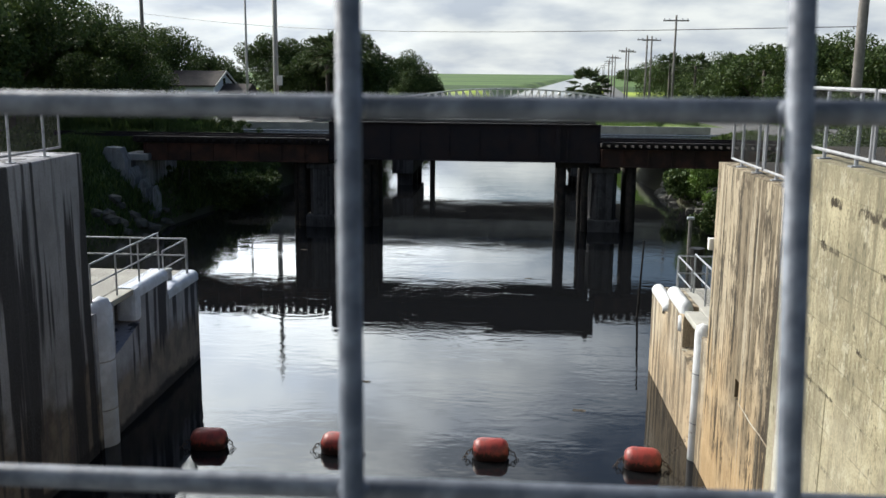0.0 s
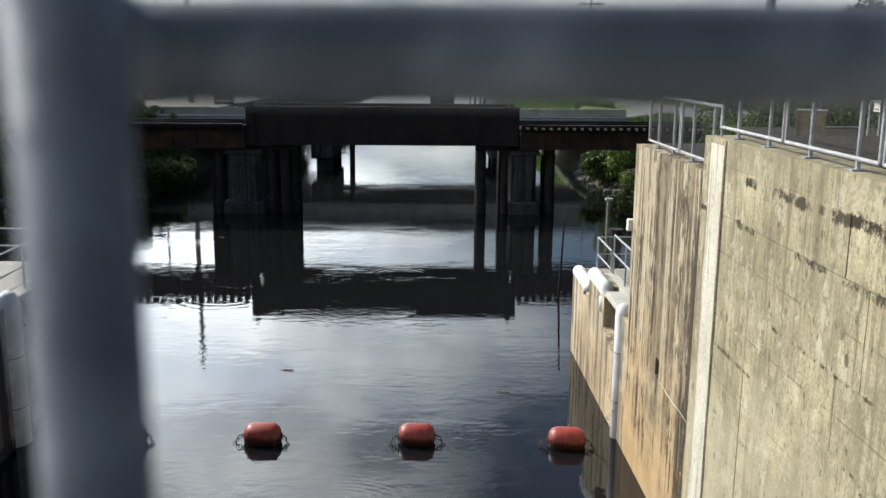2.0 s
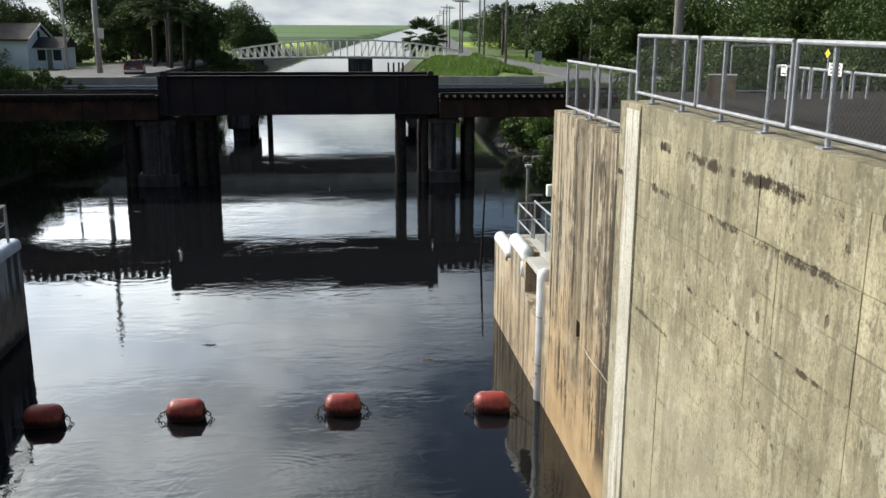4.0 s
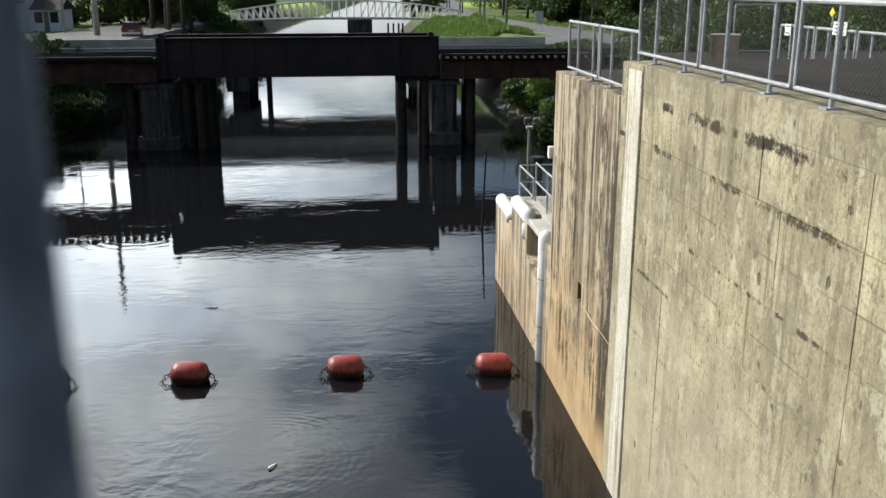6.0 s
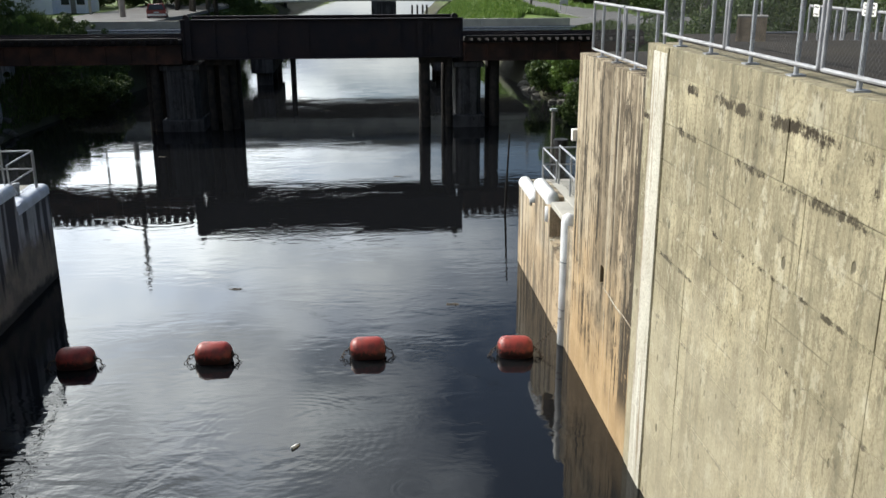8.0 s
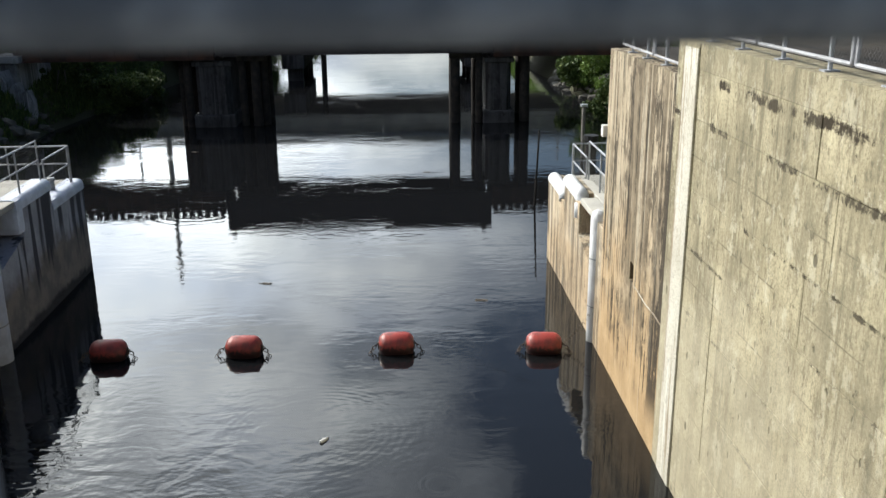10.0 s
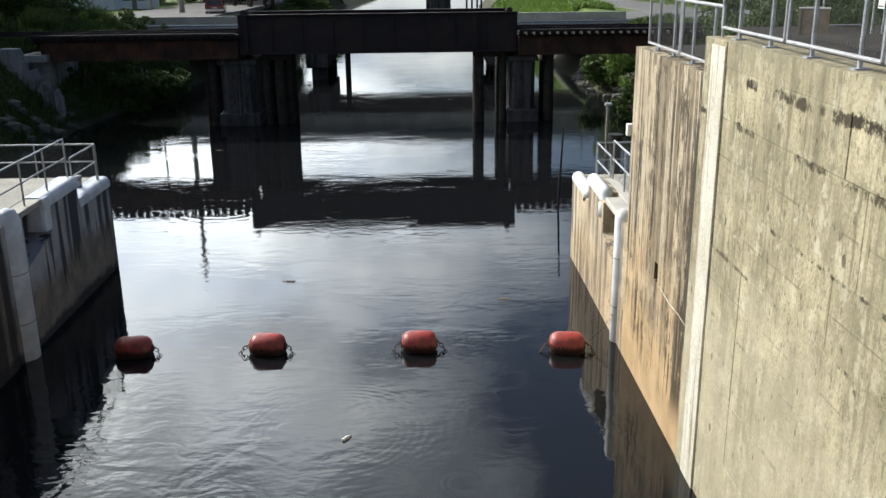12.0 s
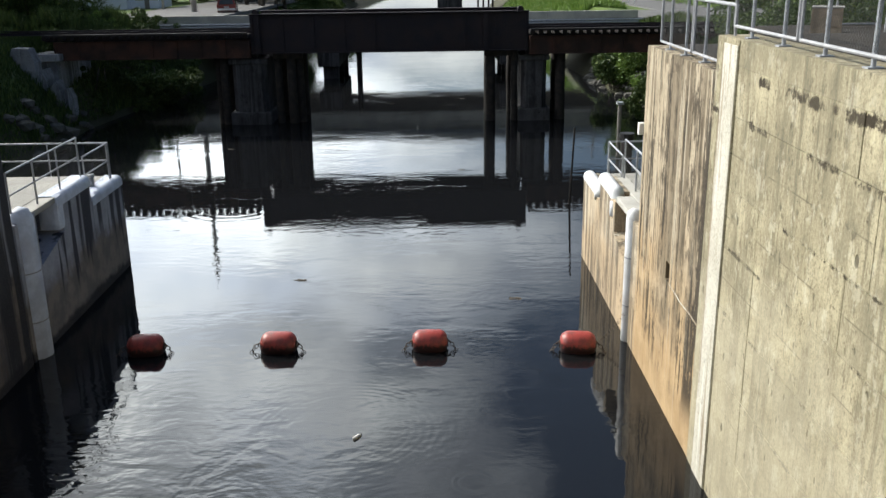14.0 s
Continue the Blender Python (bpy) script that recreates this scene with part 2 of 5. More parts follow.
thin = k.math("ADD", k.noise(7.5, 4, 0.6, (1, 1, 0.02), (12, 0, 0)), k.math("MULTIPLY", k.math("SUBTRACT", wavy, 0.5), 0.45))
base = k.mix(k.math("MULTIPLY", k.ramp(thin, 0.53, 0.62, 0.0, 0.72), dry), base, (0.055, 0.042, 0.027))
black = k.math("ADD", k.math("ADD", k.noise(4.5, 5, 0.65, (1, 1, 0.05), (3, 6, 0)), k.math("MULTIPLY", side, 0.12)), k.math("MULTIPLY", k.math("SUBTRACT", wavy, 0.5), 0.55))
base = k.mix(k.math("MULTIPLY", k.ramp(black, 0.545, 0.625, 0.0, 0.93), k.ramp(k.axis(2), 0.3, 1.2)), base, (0.022, 0.017, 0.012))
flake = k.math("MULTIPLY", k.ramp(k.noise(3.2, 10, 0.72, (1, 1, 0.6), (1, 3, 7)), 0.52, 0.585, 0.0, 0.75), k.ramp(k.noise(0.7, 3, offset=(7, 4, 0)), 0.46, 0.58))
base = k.mix(flake, base, (0.060, 0.046, 0.030))
pale = k.math("MULTIPLY", k.ramp(k.noise(6.0, 3, 0.5, (1, 1, 0.02), (9, 3, 0)), 0.60, 0.68, 0.0, 0.6), k.ramp(wavy, 0.40, 0.52))
base = k.mix(pale, base, (0.56, 0.50, 0.38))
grain = k.noise(24, 7, 0.75)
base = k.mix(k.ramp(grain, 0.44, 0.66, 0.0, 0.40), base, (0.16, 0.13, 0.09))
M["wall_far"] = k.done(base, 0.9, 0.0, k.math("ADD", grain, k.math("MULTIPLY", wavy, 0.8)), 0.5, 0.02)
# West wall concrete: the grey-blue cast of its shade is in the base colour.
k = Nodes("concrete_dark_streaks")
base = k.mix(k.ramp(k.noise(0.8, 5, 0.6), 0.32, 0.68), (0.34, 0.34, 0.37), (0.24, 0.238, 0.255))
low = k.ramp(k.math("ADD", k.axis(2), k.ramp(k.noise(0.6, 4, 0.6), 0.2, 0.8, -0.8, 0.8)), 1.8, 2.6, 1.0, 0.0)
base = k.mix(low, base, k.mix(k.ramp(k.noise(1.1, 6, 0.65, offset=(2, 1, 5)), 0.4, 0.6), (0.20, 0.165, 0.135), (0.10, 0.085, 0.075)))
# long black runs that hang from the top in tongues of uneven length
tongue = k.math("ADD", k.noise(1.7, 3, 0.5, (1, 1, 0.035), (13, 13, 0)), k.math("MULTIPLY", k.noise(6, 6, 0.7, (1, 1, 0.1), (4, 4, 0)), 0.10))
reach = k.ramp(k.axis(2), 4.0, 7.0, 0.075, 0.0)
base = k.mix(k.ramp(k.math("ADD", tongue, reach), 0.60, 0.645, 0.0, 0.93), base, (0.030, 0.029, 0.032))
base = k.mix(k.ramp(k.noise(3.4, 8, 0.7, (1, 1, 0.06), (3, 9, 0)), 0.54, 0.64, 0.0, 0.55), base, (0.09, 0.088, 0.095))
# dark band along the foot of the wall, up to about 0.3 m
foot_dark = k.ramp(k.math("ADD", k.axis(2), k.ramp(k.noise(1.5, 4), 0.2, 0.8, -0.12, 0.12)), 0.18, 0.34, 0.9, 0.0)
base = k.mix(foot_dark, base, (0.022, 0.021, 0.022))
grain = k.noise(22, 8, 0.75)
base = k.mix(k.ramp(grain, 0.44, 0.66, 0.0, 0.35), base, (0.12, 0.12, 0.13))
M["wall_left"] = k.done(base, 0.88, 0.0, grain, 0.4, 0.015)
M["guide"] = concrete("concrete_guide_wall", (0.64, 0.56, 0.43), (0.49, 0.41, 0.30), (0.06, 0.05, 0.04), 0.8, 0.7, 4.0, 2.0)
# Shaded copy of the guide concrete: bluish shade tint put into its colours.
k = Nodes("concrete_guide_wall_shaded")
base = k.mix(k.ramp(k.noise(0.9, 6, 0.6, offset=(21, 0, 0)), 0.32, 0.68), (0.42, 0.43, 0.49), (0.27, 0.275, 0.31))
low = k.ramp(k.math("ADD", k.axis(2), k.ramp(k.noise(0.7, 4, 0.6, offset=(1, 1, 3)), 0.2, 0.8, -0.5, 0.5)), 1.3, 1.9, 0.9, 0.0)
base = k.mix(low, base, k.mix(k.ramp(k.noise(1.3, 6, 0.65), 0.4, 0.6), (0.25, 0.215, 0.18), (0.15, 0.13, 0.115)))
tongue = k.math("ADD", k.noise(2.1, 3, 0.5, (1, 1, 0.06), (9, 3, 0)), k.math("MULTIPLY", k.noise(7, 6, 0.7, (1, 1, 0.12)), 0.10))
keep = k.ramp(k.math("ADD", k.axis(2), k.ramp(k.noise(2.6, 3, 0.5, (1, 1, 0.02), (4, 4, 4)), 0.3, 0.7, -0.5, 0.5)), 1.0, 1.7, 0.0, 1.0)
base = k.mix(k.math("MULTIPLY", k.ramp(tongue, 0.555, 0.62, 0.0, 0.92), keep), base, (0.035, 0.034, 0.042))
# dark band along the foot of the guide wall as well
foot_dark = k.ramp(k.math("ADD", k.axis(2), k.ramp(k.noise(1.5, 4), 0.2, 0.8, -0.12, 0.12)), 0.16, 0.34, 0.9, 0.0)
base = k.mix(foot_dark, base, (0.022, 0.021, 0.022))
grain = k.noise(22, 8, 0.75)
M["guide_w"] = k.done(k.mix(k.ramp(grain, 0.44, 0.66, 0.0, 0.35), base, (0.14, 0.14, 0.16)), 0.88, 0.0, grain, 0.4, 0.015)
M["deck"] = plain("concrete_deck", (0.46, 0.44, 0.39), (0.33, 0.32, 0.29), 0.9, 0, 0.8, 0.3, 0.01)
M["deck_dark"] = plain("gravelly_deck", (0.035, 0.029, 0.022), (0.02, 0.017, 0.014), 0.95, 0, 1.2, 0.5, 0.02, 25)
M["link"] = plain("dull_chain_link_wire", (0.075, 0.075, 0.074), (0.05, 0.05, 0.049), 0.7, 0.1, 9.0)
# Pier concrete darkened as a whole, to hold the shade below the bridges.
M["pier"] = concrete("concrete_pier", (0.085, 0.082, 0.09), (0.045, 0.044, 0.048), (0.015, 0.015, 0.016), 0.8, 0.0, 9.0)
M["abutment"] = concrete("concrete_abutment", (0.33, 0.335, 0.36), (0.20, 0.205, 0.22), (0.05, 0.05, 0.052), 0.7, 0.0, 15.0)
M["strip_paint"] = concrete("worn_white_strip", (0.58, 0.56, 0.475), (0.45, 0.42, 0.34), (0.20, 0.14, 0.08), 0.8, 0.0, 31.0, 3.0)
M["white_paint"] = plain("white_paint_stained", (0.80, 0.79, 0.75), (0.62, 0.60, 0.55), 0.55, 0, 1.6, 0.25, 0.01)
M["white_rubber"] = plain("white_bumper", (0.78, 0.79, 0.80), (0.58, 0.58, 0.57), 0.5, 0, 2.0, 0.2, 0.01)
# White bumper again for the west side, with the blue of the shade in its colour.
M["bumper_w"] = plain("white_bumper_shaded", (0.68, 0.73, 0.84), (0.50, 0.54, 0.63), 0.6, 0, 2.2, 0.25, 0.01, 14)
M["galv"] = plain("galvanised_steel", (0.40, 0.41, 0.43), (0.27, 0.28, 0.30), 0.5, 0.5, 9.0, 0.1, 0.002, 60)
M["wire"] = plain("galvanised_wire", (0.15, 0.166, 0.20), (0.065, 0.075, 0.098), 0.6, 0.25, 110.0, 0.35, 0.0006, 420)
M["rail_white"] = plain("pale_grey_rail", (0.33, 0.33, 0.345), (0.24, 0.24, 0.25), 0.6, 0.1, 5.0, 0.1, 0.002)
M["rust_steel"] = plain("dark_bridge_steel", (0.017, 0.015, 0.020), (0.024, 0.018, 0.020), 0.8, 0.0, 1.4, 0.3, 0.01)
M["rust_girder"] = plain("rusted_approach_girder", (0.075, 0.036, 0.027), (0.028, 0.020, 0.019), 0.85, 0.0, 1.0, 0.3, 0.01)
M["timber"] = plain("old_timber", (0.020, 0.018, 0.018), (0.036, 0.030, 0.026), 0.9, 0, 4.0, 0.5, 0.02)
M["creosote"] = plain("creosoted_timber", (0.018, 0.016, 0.017), (0.028, 0.024, 0.024), 0.95, 0, 4.0, 0.4, 0.02)
M["pole_wood"] = plain("pole_wood", (0.23, 0.21, 0.19), (0.15, 0.135, 0.12), 0.9, 0, 3.0, 0.4, 0.02)
M["pole_conc"] = plain("pole_concrete", (0.48, 0.47, 0.45), (0.38, 0.37, 0.35), 0.85, 0, 2.0, 0.2, 0.01)
M["asphalt"] = plain("asphalt", (0.12, 0.117, 0.115), (0.085, 0.083, 0.08), 0.9, 0, 0.4, 0.3, 0.01)
M["dark"] = plain("dark_opening", (0.02, 0.02, 0.02), (0.03, 0.03, 0.03), 0.9)
M["black"] = plain("black_rubber", (0.015, 0.015, 0.016), (0.03, 0.03, 0.03), 0.6)
M["roof"] = plain("brown_shingles", (0.045, 0.034, 0.031), (0.028, 0.022, 0.021), 0.9, 0, 1.0, 0.5, 0.03, 8)
M["siding"] = plain("white_siding", (0.78, 0.83, 0.92), (0.70, 0.75, 0.84), 0.7, 0, 0.7, 0.2, 0.01)
M["window"] = plain("dark_window_glass", (0.03, 0.035, 0.04), (0.05, 0.055, 0.06), 0.12, 0, 1, 0.02)
M["crate"] = plain("brown_crate_wood", (0.30, 0.23, 0.16), (0.20, 0.15, 0.10), 0.85, 0, 5, 0.4)
M["chain"] = plain("rusty_chain", (0.07, 0.055, 0.045), (0.12, 0.085, 0.06), 0.7, 0.5, 20, 0.3)
M["orange"] = plain("orange_plastic", (0.75, 0.16, 0.04), (0.65, 0.12, 0.03), 0.5)
M["yellow"] = plain("yellow_sign_paint", (0.80, 0.65, 0.03), (0.72, 0.58, 0.03), 0.5)
M["car_paint"] = plain("dark_red_car_paint", (0.22, 0.035, 0.03), (0.19, 0.03, 0.026), 0.25, 0.1, 2, 0.02)
M["sign_grey"] = plain("grey_sign_metal", (0.42, 0.44, 0.46), (0.36, 0.38, 0.40), 0.5, 0.3)
M["fence_wood"] = plain("grey_fence_wood", (0.26, 0.25, 0.23), (0.18, 0.17, 0.155), 0.9, 0, 3, 0.4)
M["rock"] = plain("grey_rock", (0.10, 0.095, 0.082), (0.05, 0.048, 0.042), 0.95, 0, 1.5, 0.6, 0.05, 9)

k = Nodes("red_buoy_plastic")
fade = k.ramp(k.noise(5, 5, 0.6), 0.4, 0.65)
# Dark lower half: shade under the float painted in, along with waterline staining.
shade_stain = k.ramp(k.math("ADD", k.axis(2), k.ramp(k.noise(7, 6, 0.7), 0.3, 0.7, -0.07, 0.07)), 0.0, 0.09, 1.0, 0.0)
M["buoy"] = k.done(k.mix(k.math("MULTIPLY", shade_stain, 0.93), k.mix(fade, (0.33, 0.045, 0.034), (0.19, 0.038, 0.03)), (0.020, 0.014, 0.012)), k.ramp(k.noise(20, 3), 0.3, 0.7, 0.38, 0.55), 0, k.noise(25, 3), 0.1, 0.01)

k = Nodes("canal_water")
# livelier water near the gate on the west side, gusts in patches, calm in the middle
near = k.math("MULTIPLY", k.ramp(k.axis(1), 13.5, 21, 1.0, 0.0), k.ramp(k.axis(0), -3.5, 1.0, 1.0, 0.10))
gust = k.ramp(k.noise(0.30, 4, 0.6, (0.6, 1.2, 1), (3, 8, 0)), 0.46, 0.60, 0.10, 0.36)
gust = k.math("MULTIPLY", gust, k.ramp(k.axis(1), 60, 80, 1.0, 0.45))
fine = k.math("ADD", k.noise(2.6, 3, 0.55, (0.75, 1.2, 1), distort=0.5), k.math("MULTIPLY", k.noise(7.0, 3, 0.55, (0.7, 1.2, 1)), 0.22))
swell = k.math("ADD", k.noise(1.3, 2, 0.5, (0.8, 1.2, 1), (5, 1, 0), 0.8), k.math("MULTIPLY", k.noise(3.4, 2, 0.5, (0.8, 1.2, 1)), 0.35))
rip = k.math("ADD", k.math("MULTIPLY", fine, gust), k.math("MULTIPLY", swell, k.math("MULTIPLY", near, 2.0)))
for c, radius, width, step, amp in (((0.05, 17.3, 0), 1.1, 1.0, 0.22, 0.013), ((-0.9, 17.2, 0), 1.6, 0.8, 0.16, 0.014), ((-6.5, 34.5, 0), 1.8, 1.6, 0.45, 0.030), ((1.5, 15.2, 0), 0.32, 0.12, 0.16, 0.06), ((0.0, 38.0, 0), 1.0, 0.6, 0.3, 0.06)):
    rip = k.math("ADD", rip, k.math("MULTIPLY", k.rings(c, radius, width, step), amp))
M["water"] = k.done((0.007, 0.0075, 0.0085), 0.012, 0, rip, 0.15, 0.10)
k.bsdf.inputs["IOR"].default_value = 1.42

k = Nodes("ground_grass")
gr = k.mix(k.ramp(k.noise(0.25, 6, 0.65), 0.35, 0.65), (0.105, 0.155, 0.035), (0.065, 0.10, 0.028))
gr = k.mix(k.ramp(k.noise(0.12, 5, 0.6, offset=(9, 2, 0)), 0.58, 0.70, 0, 0.8), gr, (0.24, 0.22, 0.17))
gr = k.mix(k.ramp(k.math("ADD", k.axis(2), k.ramp(k.noise(0.8, 4), 0.2, 0.8, -0.7, 0.7)), 1.2, 3.4, 0.9, 0.0), gr, (0.045, 0.040, 0.028))
far = k.ramp(k.axis(1), 200, 320)
strips = k.ramp(k.noise(0.012, 3, 0.5, (0.25, 1.0, 1)), 0.44, 0.56)
lime = k.math("MULTIPLY", k.ramp(k.axis(1), 255, 262), k.ramp(k.axis(1), 330, 350, 1, 0))
hedge = k.math("MULTIPLY", k.ramp(k.axis(1), 350, 352), k.ramp(k.axis(1), 470, 490, 1, 0))
field = k.mix(lime, k.mix(strips, (0.05, 0.095, 0.03), (0.095, 0.16, 0.045)), (0.30, 0.38, 0.05))
gr = k.mix(far, gr, k.mix(hedge, field, (0.035, 0.07, 0.02)))
M["grass"] = k.done(gr, 0.95, 0, k.noise(2.2, 6, 0.7), 0.7, 0.15)


def leafy(name, a, b, c):
    k = Nodes(name)
    r = k.island()
    col = k.mix(k.ramp(r, 0.0, 0.7), a, b)
    col = k.mix(k.ramp(r, 0.78, 1.0), col, c)
    m = k.done(col, 0.6)
    k.bsdf.inputs["Transmission Weight"].default_value = 0.0
    tr = k.n.new("ShaderNodeBsdfTranslucent")
    k.l.new(col, tr.inputs[0])
    mx = k.n.new("ShaderNodeMixShader")
    mx.inputs[0].default_value = 0.16
    k.l.new(k.bsdf.outputs[0], mx.inputs[1])
    k.l.new(tr.outputs[0], mx.inputs[2])
    k.l.new(mx.outputs[0], k.n["Material Output"].inputs[0])
    return m


M["leaf_oak"] = leafy("leaves_oak", (0.034, 0.058, 0.018), (0.058, 0.092, 0.026), (0.11, 0.14, 0.038))
M["leaf_mid"] = leafy("leaves_green", (0.034, 0.056, 0.015), (0.056, 0.090, 0.022), (0.12, 0.15, 0.038))
M["leaf_light"] = leafy("leaves_bright", (0.09, 0.16, 0.025), (0.14, 0.23, 0.04), (0.24, 0.32, 0.07))
M["leaf_palm"] = leafy("palm_fronds", (0.04, 0.062, 0.025), (0.06, 0.088, 0.032), (0.12, 0.12, 0.055))
M["bark"] = plain("bark", (0.085, 0.07, 0.055), (0.05, 0.042, 0.034), 0.95, 0, 5, 0.6, 0.03)


for key in ("rust_steel", "rust_girder", "timber", "creosote", "pier", "black", "wall", "wall_far", "wall_left", "guide", "guide_w", "deck_dark", "grass", "leaf_oak", "leaf_mid", "leaf_palm"):
    M[key].node_tree.nodes["Principled BSDF"].inputs["Specular IOR Level"].default_value = 0.2


# ---- mesh helpers ----
def part(name, bm, material, parent=None, label=""):
    """One bmesh as one mesh object, under a thing or a part."""
    me = bpy.data.meshes.new(name)
    bm.to_mesh(me)
    bm.free()
    me.materials.append(M[material])
    ob = new(name, me)
    if parent is not None:
        ob.parent = parent
    if label:
        ob["label"] = label
    return ob


def thing(name, label, category, at=(0, 0, 0), group="", kind=""):
    ob = new(name)
    ob.location = at
    ob.empty_display_size = 0.2
    return tagged(ob, label, category, group, kind)


def smooth(ob):
    for p in ob.data.polygons:
        p.use_smooth = True
    return ob


def smooth_by(ob, angle=35):
    """Rounds the shading, but keeps edges sharper than the angle."""
    ob.data.shade_smooth()
    ob.data.set_sharp_from_angle(angle=radians(angle))
    return ob


def box(bm, x0, x1, y0, y1, z0, z1, bevel=0.0):
    vs = [bm.verts.new((x, y, z)) for z in (z0, z1) for y in (y0, y1) for x in (x0, x1)]
    fs = [bm.faces.new([vs[i] for i in q]) for q in ((0, 2, 3, 1), (4, 5, 7, 6), (0, 1, 5, 4), (2, 6, 7, 3), (0, 4, 6, 2), (1, 3, 7, 5))]
    if bevel:
        es = {e for f in fs for e in f.edges}
        bmesh.ops.bevel(bm, geom=list(es), offset=bevel, segments=2, affect="EDGES", profile=0.6)
    return bm


def boxed(*a, bevel=0.0):
    return box(bmesh.new(), *a, bevel=bevel)


def tube(bm, pts, radii, n=8, caps=True):
    """A round tube through points, with a radius at each."""
    pts = [Vector(p) for p in pts]
    if isinstance(radii, (int, float)):
        radii = [radii] * len(pts)
    rings = []
    for i, p in enumerate(pts):
        d = (pts[min(i + 1, len(pts) - 1)] - pts[max(i - 1, 0)]).normalized()
        ref = Vector((0, 0, 1)) if abs(d.z) < 0.9 else Vector((1, 0, 0))
        u = d.cross(ref).normalized()
        v = d.cross(u)
        rings.append([bm.verts.new(p + radii[i] * (math.cos(2 * math.pi * j / n) * u + math.sin(2 * math.pi * j / n) * v)) for j in range(n)])
    for a, b in zip(rings, rings[1:]):
        for j in range(n):
            bm.faces.new((a[j], a[(j + 1) % n], b[(j + 1) % n], b[j]))
    if caps:
        bm.faces.new(rings[0][::-1])
        bm.faces.new(rings[-1])
    return bm


def tubed(pts, radii, n=8):
    return tube(bmesh.new(), pts, radii, n)


def prism(bm, outline, axis, a, b):
    """A flat outline of (u, v) pushed from a to b along an axis."""
    def at(u, v, w):
        return {"x": (w, u, v), "y": (u, w, v), "z": (u, v, w)}[axis]
    lo = [bm.verts.new(at(u, v, a)) for u, v in outline]
    hi = [bm.verts.new(at(u, v, b)) for u, v in outline]
    n = len(outline)
    for i in range(n):
        bm.faces.new((lo[i], lo[(i + 1) % n], hi[(i + 1) % n], hi[i]))
    bm.faces.new(lo[::-1])
    bm.faces.new(hi)
    bmesh.ops.recalc_face_normals(bm, faces=bm.faces)
    return bm


def quads(name, verts, material, parent=None):
    """Many loose quads out of an array of corner points (n, 4, 3)."""
    n = len(verts)
    me = bpy.data.meshes.new(name)
    me.from_pydata(verts.reshape(-1, 3).tolist(), [], np.arange(4 * n).reshape(-1, 4).tolist())
    me.materials.append(M[material])
    ob = new(name, me)
    if parent is not None:
        ob.parent = parent
    return ob


# ---- ground, water, far fields ----
YS = [-400, -60, -5, 5, 15, 20, 24, 28, 32, 36, 40, 44, 48, 52, 56, 60, 64, 68, 72, 78, 84, 90, 96, 104, 112, 122, 132, 145, 158, 170, 180, 190, 205, 225, 250, 280, 320, 380, 460, 560, 700, 900, 1300, 2000, 4800]


def centre(y):
    return -0.5 + 0.1 * max(0.0, y - 185)


def bank(y):
    """Half widths of the canal, to its left and right."""
    left = np.interp(y, [0, 28, 36, 52, 75, 110, 185, 400], [11.5, 11.5, 17, 17.5, 14.5, 13, 12.5, 14.5])
    right = np.interp(y, [0, 24, 30, 58, 80, 110, 185, 400], [9.0, 9.0, 11.5, 14, 12.5, 12.0, 12.0, 14.5])
    return left, right


def level(x, y):
    """Height of the land away from the banks."""
    z = float(np.interp(y, [0, 20, 34, 50, 70, 110, 170, 260, 500], [6.9, 6.6, 5.2, 4.9, 4.3, 3.8, 3.2, 2.6, 2.4]))
    if x > 0:
        z += 1.6 * math.exp(-(((x - 15.6) / 2.7) ** 2) - (((y - 105) / 15) ** 2))
    return z


def land(x, y):
    left, right = bank(y)
    d = (x - centre(y)) - right if x > centre(y) else (centre(y) - x) - left
    wide = 3.0 if y < 30 else 4.5 + 0.01 * y
    s = min(1.0, max(0.0, (d + 2.0) / (wide + 2.0)))
    s = s * s * (3 - 2 * s)
    bump = 0.10 * noise.noise((x * 0.35, y * 0.35, 0)) if d > -1 and y < 300 else 0
    return -1.6 + (level(x, y) + 1.6) * s + bump


OFF = [-4500, -1500, -500, -220, -120, -80, -60, -48, -40, -34, -30, -27, -25, -23, -21.5, -20, -18.5, -17, -15.5, -14, -12.5, -11, -9, 0, 8, 9.5, 11, 12.5, 14, 15.5, 17, 18.5, 20, 22, 24, 27, 30, 34, 40, 50, 65, 90, 130, 240, 600, 1800, 4500]
bm = bmesh.new()
grid = [[bm.verts.new((centre(y) + o, y, land(centre(y) + o, y))) for o in OFF] for y in YS]
for r0, r1 in zip(grid, grid[1:]):
    for i in range(len(OFF) - 1):
        bm.faces.new((r0[i], r0[i + 1], r1[i + 1], r1[i]))
ground = smooth(part("ground", bm, "grass"))
tagged(ground, "grassy canal banks and flat green fields beyond", "ground", kind="structure")

bm = bmesh.new()
strip = [[bm.verts.new((centre(y) + o, y, 0)) for o in (-24, 24)] for y in YS[2:]]
for r0, r1 in zip(strip, strip[1:]):
    bm.faces.new((r0[0], r0[1], r1[1], r1[0]))
water = part("water", bm, "water")
tagged(water, "dark calm canal water with fine ripples", "water", kind="structure")


